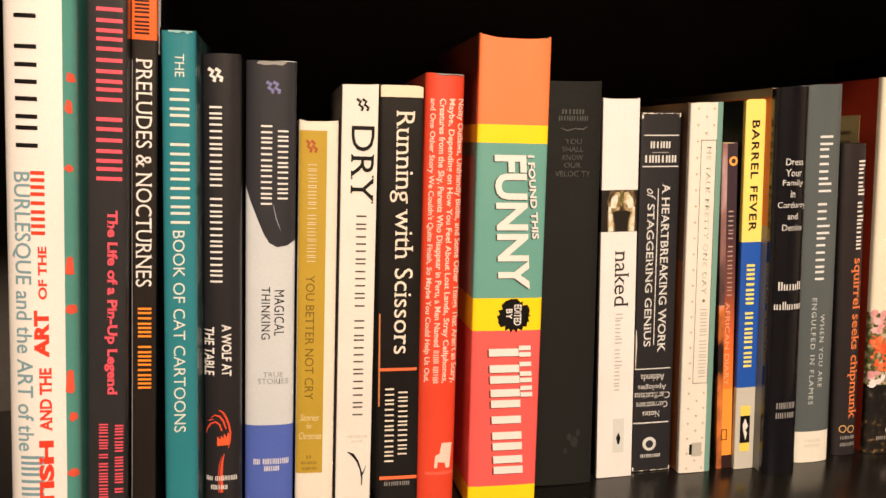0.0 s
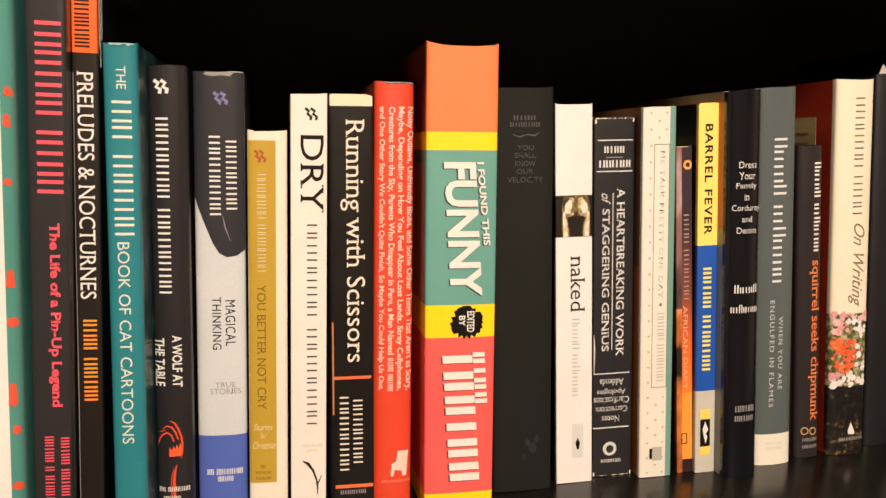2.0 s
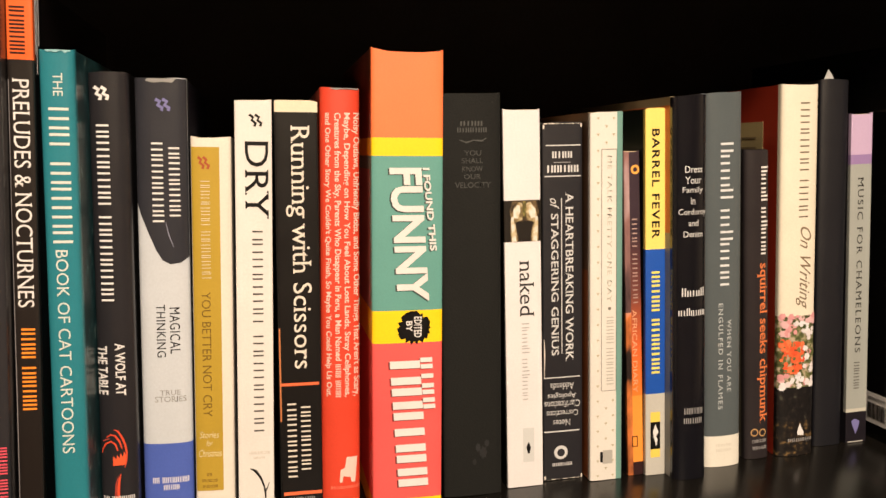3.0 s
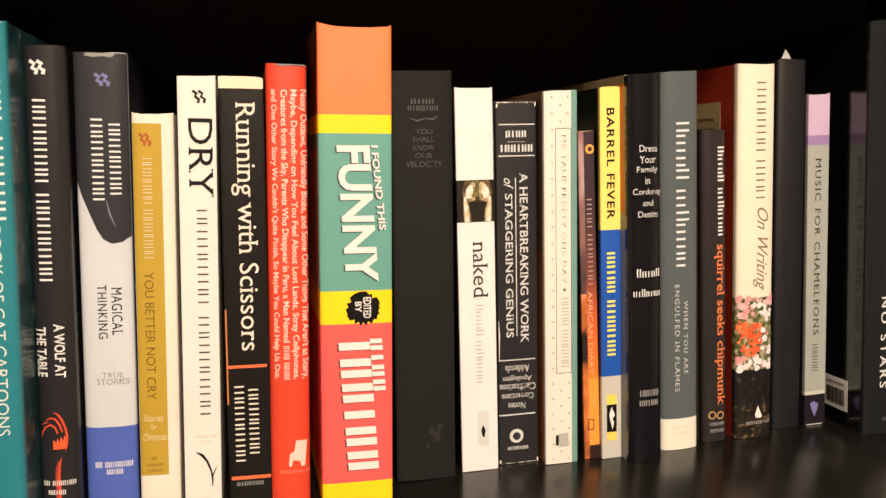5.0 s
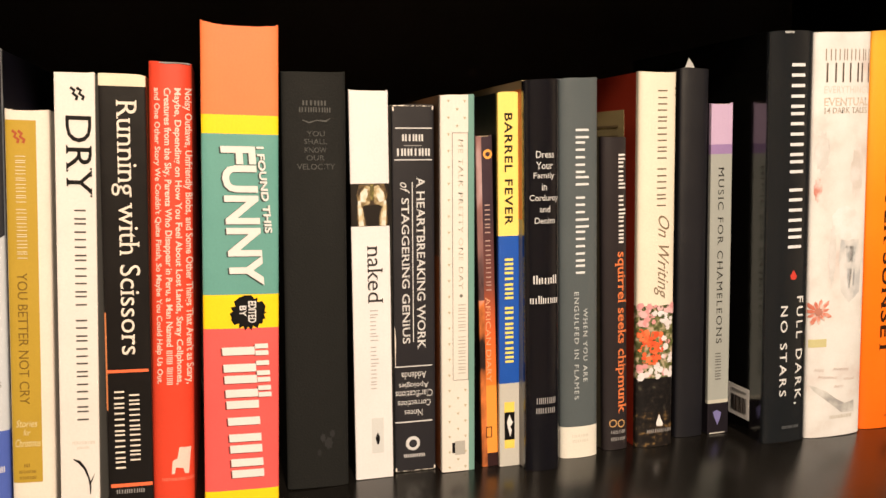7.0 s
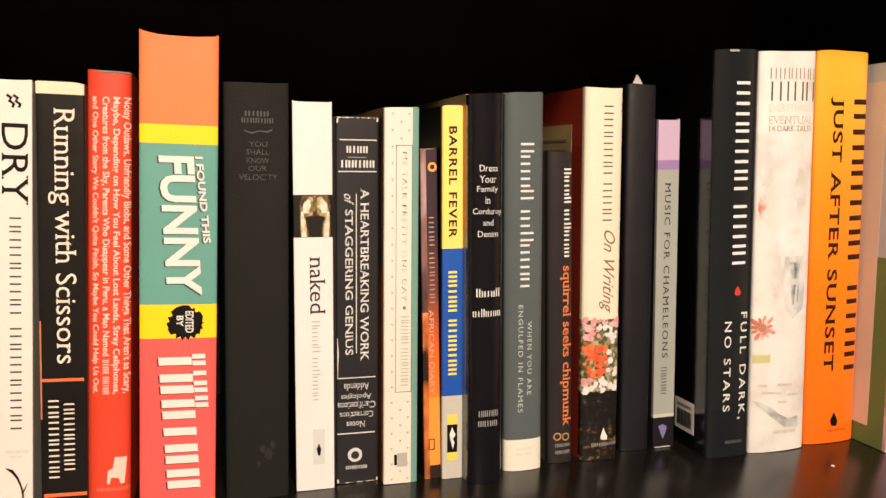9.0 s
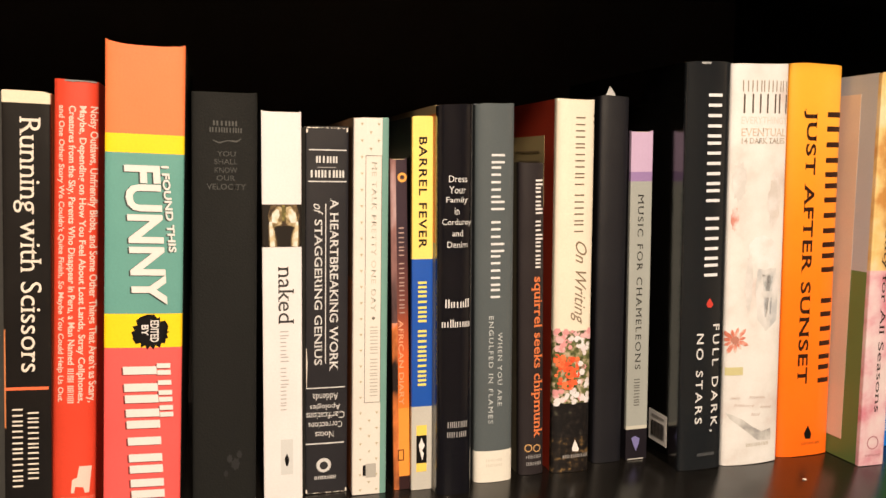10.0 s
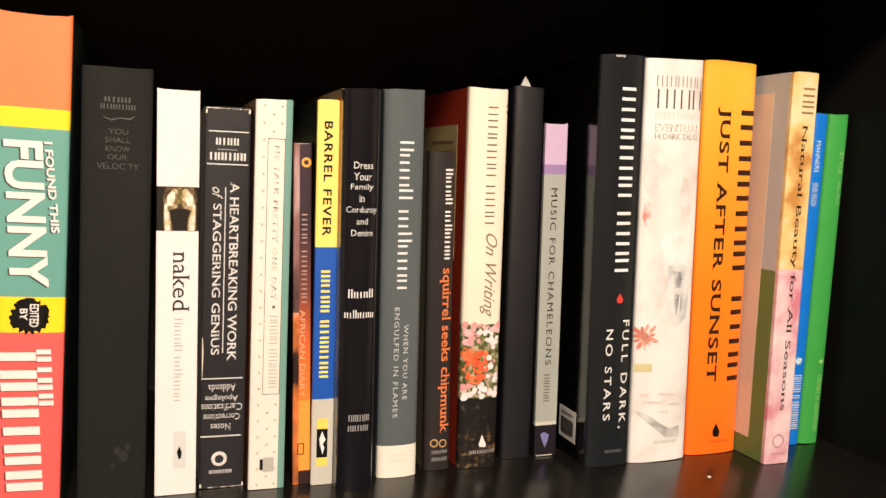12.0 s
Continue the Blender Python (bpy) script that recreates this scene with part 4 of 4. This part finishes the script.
b.letters('14 DARK TALES', ink(165, 145, 118), 6.3, 194.2, 36.1, 197.5, "across", serif=0.05)
b.poly("washed_picture", [(12.9, 134.4), (17.3, 139.0), (22.3, 140.2), (28.6, 137.9), (33.2, 132.9), (34.5, 126.7), (31.0, 121.4), (25.1, 119.3), (17.9, 120.7), (13.9, 125.6)], blotched("blossom_print", [(236, 226, 212), (250, 242, 228), (255, 250, 238)], 90))
b.poly("washed_picture", [(19.5, 120.0), (32.9, 119.9), (35.0, 106.0), (34.4, 88.0), (26.6, 81.7), (20.6, 89.1), (18.4, 107.1)], blotched("vase_print", [(186, 182, 172), (214, 209, 198), (240, 232, 220)], 110, (0.36, 0.47, 0.6), stretch=(1, 1, 0.6)))
b.poly("washed_picture", [(22.8, 116.4), (30.4, 116.0), (30.3, 106.3), (24.0, 106.4)], blotched("glass_print", [(160, 158, 149), (192, 188, 178), (218, 212, 202)], 160))
b.poly("washed_picture", [(24.1, 102.6), (30.5, 102.2), (30.1, 90.8), (25.4, 90.5)], blotched("glass_print_low", [(156, 153, 146), (188, 184, 174), (216, 210, 200)], 160))
b.poly("washed_picture", [(1.3, 32.9), (5.8, 31.5), (12.5, 28.3), (18.9, 23.5), (25.6, 20.0), (32.6, 21.2), (32.9, 14.0), (23.3, 14.5), (12.7, 22.6), (4.5, 28.8)], blotched("shadow_print", [(160, 152, 140), (202, 194, 180), (230, 222, 208)], 70, (0.36, 0.5, 0.62)))
fu, fv = 5.9, 77.5
PETAL = blotched("red_petal_print", [(206, 112, 84), (226, 146, 118), (240, 192, 170)], 200)
for i in range(11):
    a = i * 0.571 + 0.2
    r = (7.0, 9.5, 8.0)[i % 3]
    b.poly("red_flower_print", [(fu + t * r * math.cos(a + d), fv + t * r * math.sin(a + d)) for t, d in ((0.08, 0), (0.5, 0.26), (0.8, 0.16), (1, 0), (0.8, -0.16), (0.5, -0.26))], PETAL, 2 + i % 2)
b.disc("red_flower_print", ink(186, 120, 96), fu, fv, 2.6, 2.2, 18, level=4)
for u, v, w, h, k in ((6, 172, 9, 26, 0), (30, 160, 10, 34, 1), (4, 150, 5, 16, 2), (14, 112, 5, 40, 0)):
    b.disc("washed_picture", (blotched("wash_grey", [(208, 200, 188), (228, 218, 206), (244, 234, 220)], 80), blotched("wash_warm", [(214, 198, 182), (232, 218, 204), (244, 234, 220)], 80), blotched("wash_red", [(206, 130, 108), (232, 190, 172), (246, 230, 214)], 120))[k], u, v, w / 2, w * 0.4, 22, flat=h / w)
for u, v, n in ((4.2, 42.1, 4), (16.7, 42.0, 7), (6.7, 37.6, 8), (24.5, 35.4, 5), (17.9, 31.2, 4)):
    b.stroke("handwriting_bars", ink(176, 132, 112), [(u + 0.85 * k, v + (0.75 if k % 2 else -0.75) - 0.08 * k) for k in range(2 * n)], 0.3, level=2)
b.rect("washed_picture", ink(205, 190, 130), 0.7, 56.0, 11.6, 60.9)
b.bars([8], ink(190, 176, 152), 14.9, 11.0, 31.2, 13.1, "across")

b = Book("orange jacketed hardback with black capital lettering", 0.6562, 0.428, -0.41, 37.1, 242.0, 165,
         [(0, faded("sunset_print", [(0.0, (255, 106, 18)), (0.1, (255, 122, 18)), (0.15, (255, 138, 26)), (0.235, (255, 174, 50))]))], ink(250, 120, 25), ink(250, 130, 30), bulge=4.0, n=2.3)
b.bars([7], ink(58, 28, 16), 25.5, 114.0, 36.6, 215.5, fill=0.52)
b.bars([4], ink(58, 28, 16), 26.1, 44.4, 34.9, 101.4, fill=0.52)
b.letters('JUST AFTER SUNSET', ink(58, 28, 16), 8.9, 46.3, 18.1, 215.4, bold=0.02, gap=1.1, serif=0.05)
b.poly("emblem", [(20.1, 19.6), (23.0, 13.8), (22.3, 10.6), (18.4, 11.0), (17.4, 14.4)], INKDARK)
b.bars([8], ink(170, 75, 20), 15.6, 6.9, 29.7, 8.7, "across")

b = Book("paperback with a pink and gold spine and green and grey back", 0.6936, 0.403, 0.61, 17.9, 235.3, 150,
         [(0, blotched("rose_print", [(205, 120, 125), (232, 180, 172), (240, 205, 195)], 45, (0.36, 0.5, 0.62))), (119.4, blotched("honey_print", [(190, 130, 62), (226, 186, 112), (236, 206, 148)], 40, (0.36, 0.48, 0.6)))], [(0, 999, 0, 118.1, ink(96, 126, 64)), (0, 999, 118.1, 999, ink(192, 190, 188))], ink(215, 180, 150), hard=False, bulge=1.2, n=5)
b.bars([3], ink(150, 112, 70), 7.0, 210.8, 15.5, 228.6, fill=0.5)
b.letters('Natural Beauty for All Seasons', ink(50, 36, 28), 7.4, 33.0, 12.3, 205.1, serif=0.05)
b.disc("emblem", ink(176, 120, 118), 9.0, 14.1, 4.3, r2=-0.8)
b.bars([8], ink(176, 120, 118), 3.9, 5.6, 14.9, 7.0, "across")
b.side_label("cover_panel", ink(255, 212, 172), 16, 12, 140, 224, 1, "peach panel on the grey and green cover")

b = Book("thin bright blue book with white lettering", 0.7330, 0.430, 1.40, 10.0, 214.4, 150,
         [(0, ink(22, 110, 188, 0.35, 0.2))], ink(22, 110, 188), ink(22, 110, 188), bulge=2.0, n=3)
b.letters('MANNERS', ink(200, 222, 236), 2.2, 177.7, 5.6, 197.5)
b.bars([4, 5], PALE, 2.0, 156.2, 6.3, 171.2, fill=0.4)
b.disc("emblem", ink(190, 215, 220), 3.9, 55.7, 3.0, r2=1.8, points=14)
b.bars([5, 1, 8], PALE, 0.8, 10.3, 7.8, 46.7, fill=0.5)

b = Book("thin bright green book with pale lettering", 0.7431, 0.429, 1.62, 15.8, 214.8, 150,
         [(0, ink(62, 150, 62, 0.35, 0.25))], ink(52, 130, 52), ink(52, 130, 52), bulge=3.5, n=2.3)
b.letters('STYLE', ink(150, 195, 110), 9.6, 177.3, 13.2, 191.2)
b.bars([4, 5], ink(140, 195, 120), 9.9, 157.3, 12.9, 172.4, fill=0.4)
b.disc("emblem", ink(150, 195, 110), 11.2, 54.8, 2.0, r2=1.2, points=14)
b.bars([5, 1, 8], ink(140, 190, 100), 9.4, 8.3, 13.2, 45.9, fill=0.5)

# ---- small things ----
bm = bmesh.new()
outline = ((-0.0032, -0.05), (0.0036, -0.05), (0.0036, 0.0), (0.0022, 0.0028), (-0.0004, 0.0063), (-0.0032, 0.0002))
front = [bm.verts.new((x, 0, z)) for x, z in outline]
rear = [bm.verts.new((x + 0.0002, 0.0004, z)) for x, z in outline]
bm.faces.new(front)
bm.faces.new(rear[::-1])
for i in range(6):
    bm.faces.new((front[i], rear[i], rear[(i + 1) % 6], front[(i + 1) % 6]))
marker = link_mesh("paper_marker", bm, ink(240, 234, 218))
marker.matrix_world = pose(0.5497, 0.4562, 1.4025)
tagged(marker, "white pointed paper marker tucked into a black book", "bookmark")

bm = bmesh.new()
bmesh.ops.create_icosphere(bm, subdivisions=1, radius=0.0011)
for v in bm.verts:
    v.co = Vector((v.co.x * 1.3, v.co.y, max(-0.0003, v.co.z * 0.5))) * (1 + 0.3 * noise.noise(v.co * 900))
crumb = link_mesh("paper_crumb", bm, ink(235, 200, 170))
crumb.location = (0.6478, 0.3942, SHELF + 0.0003)
tagged(crumb, "tiny pale paper crumb lying on the black shelf", "crumb")
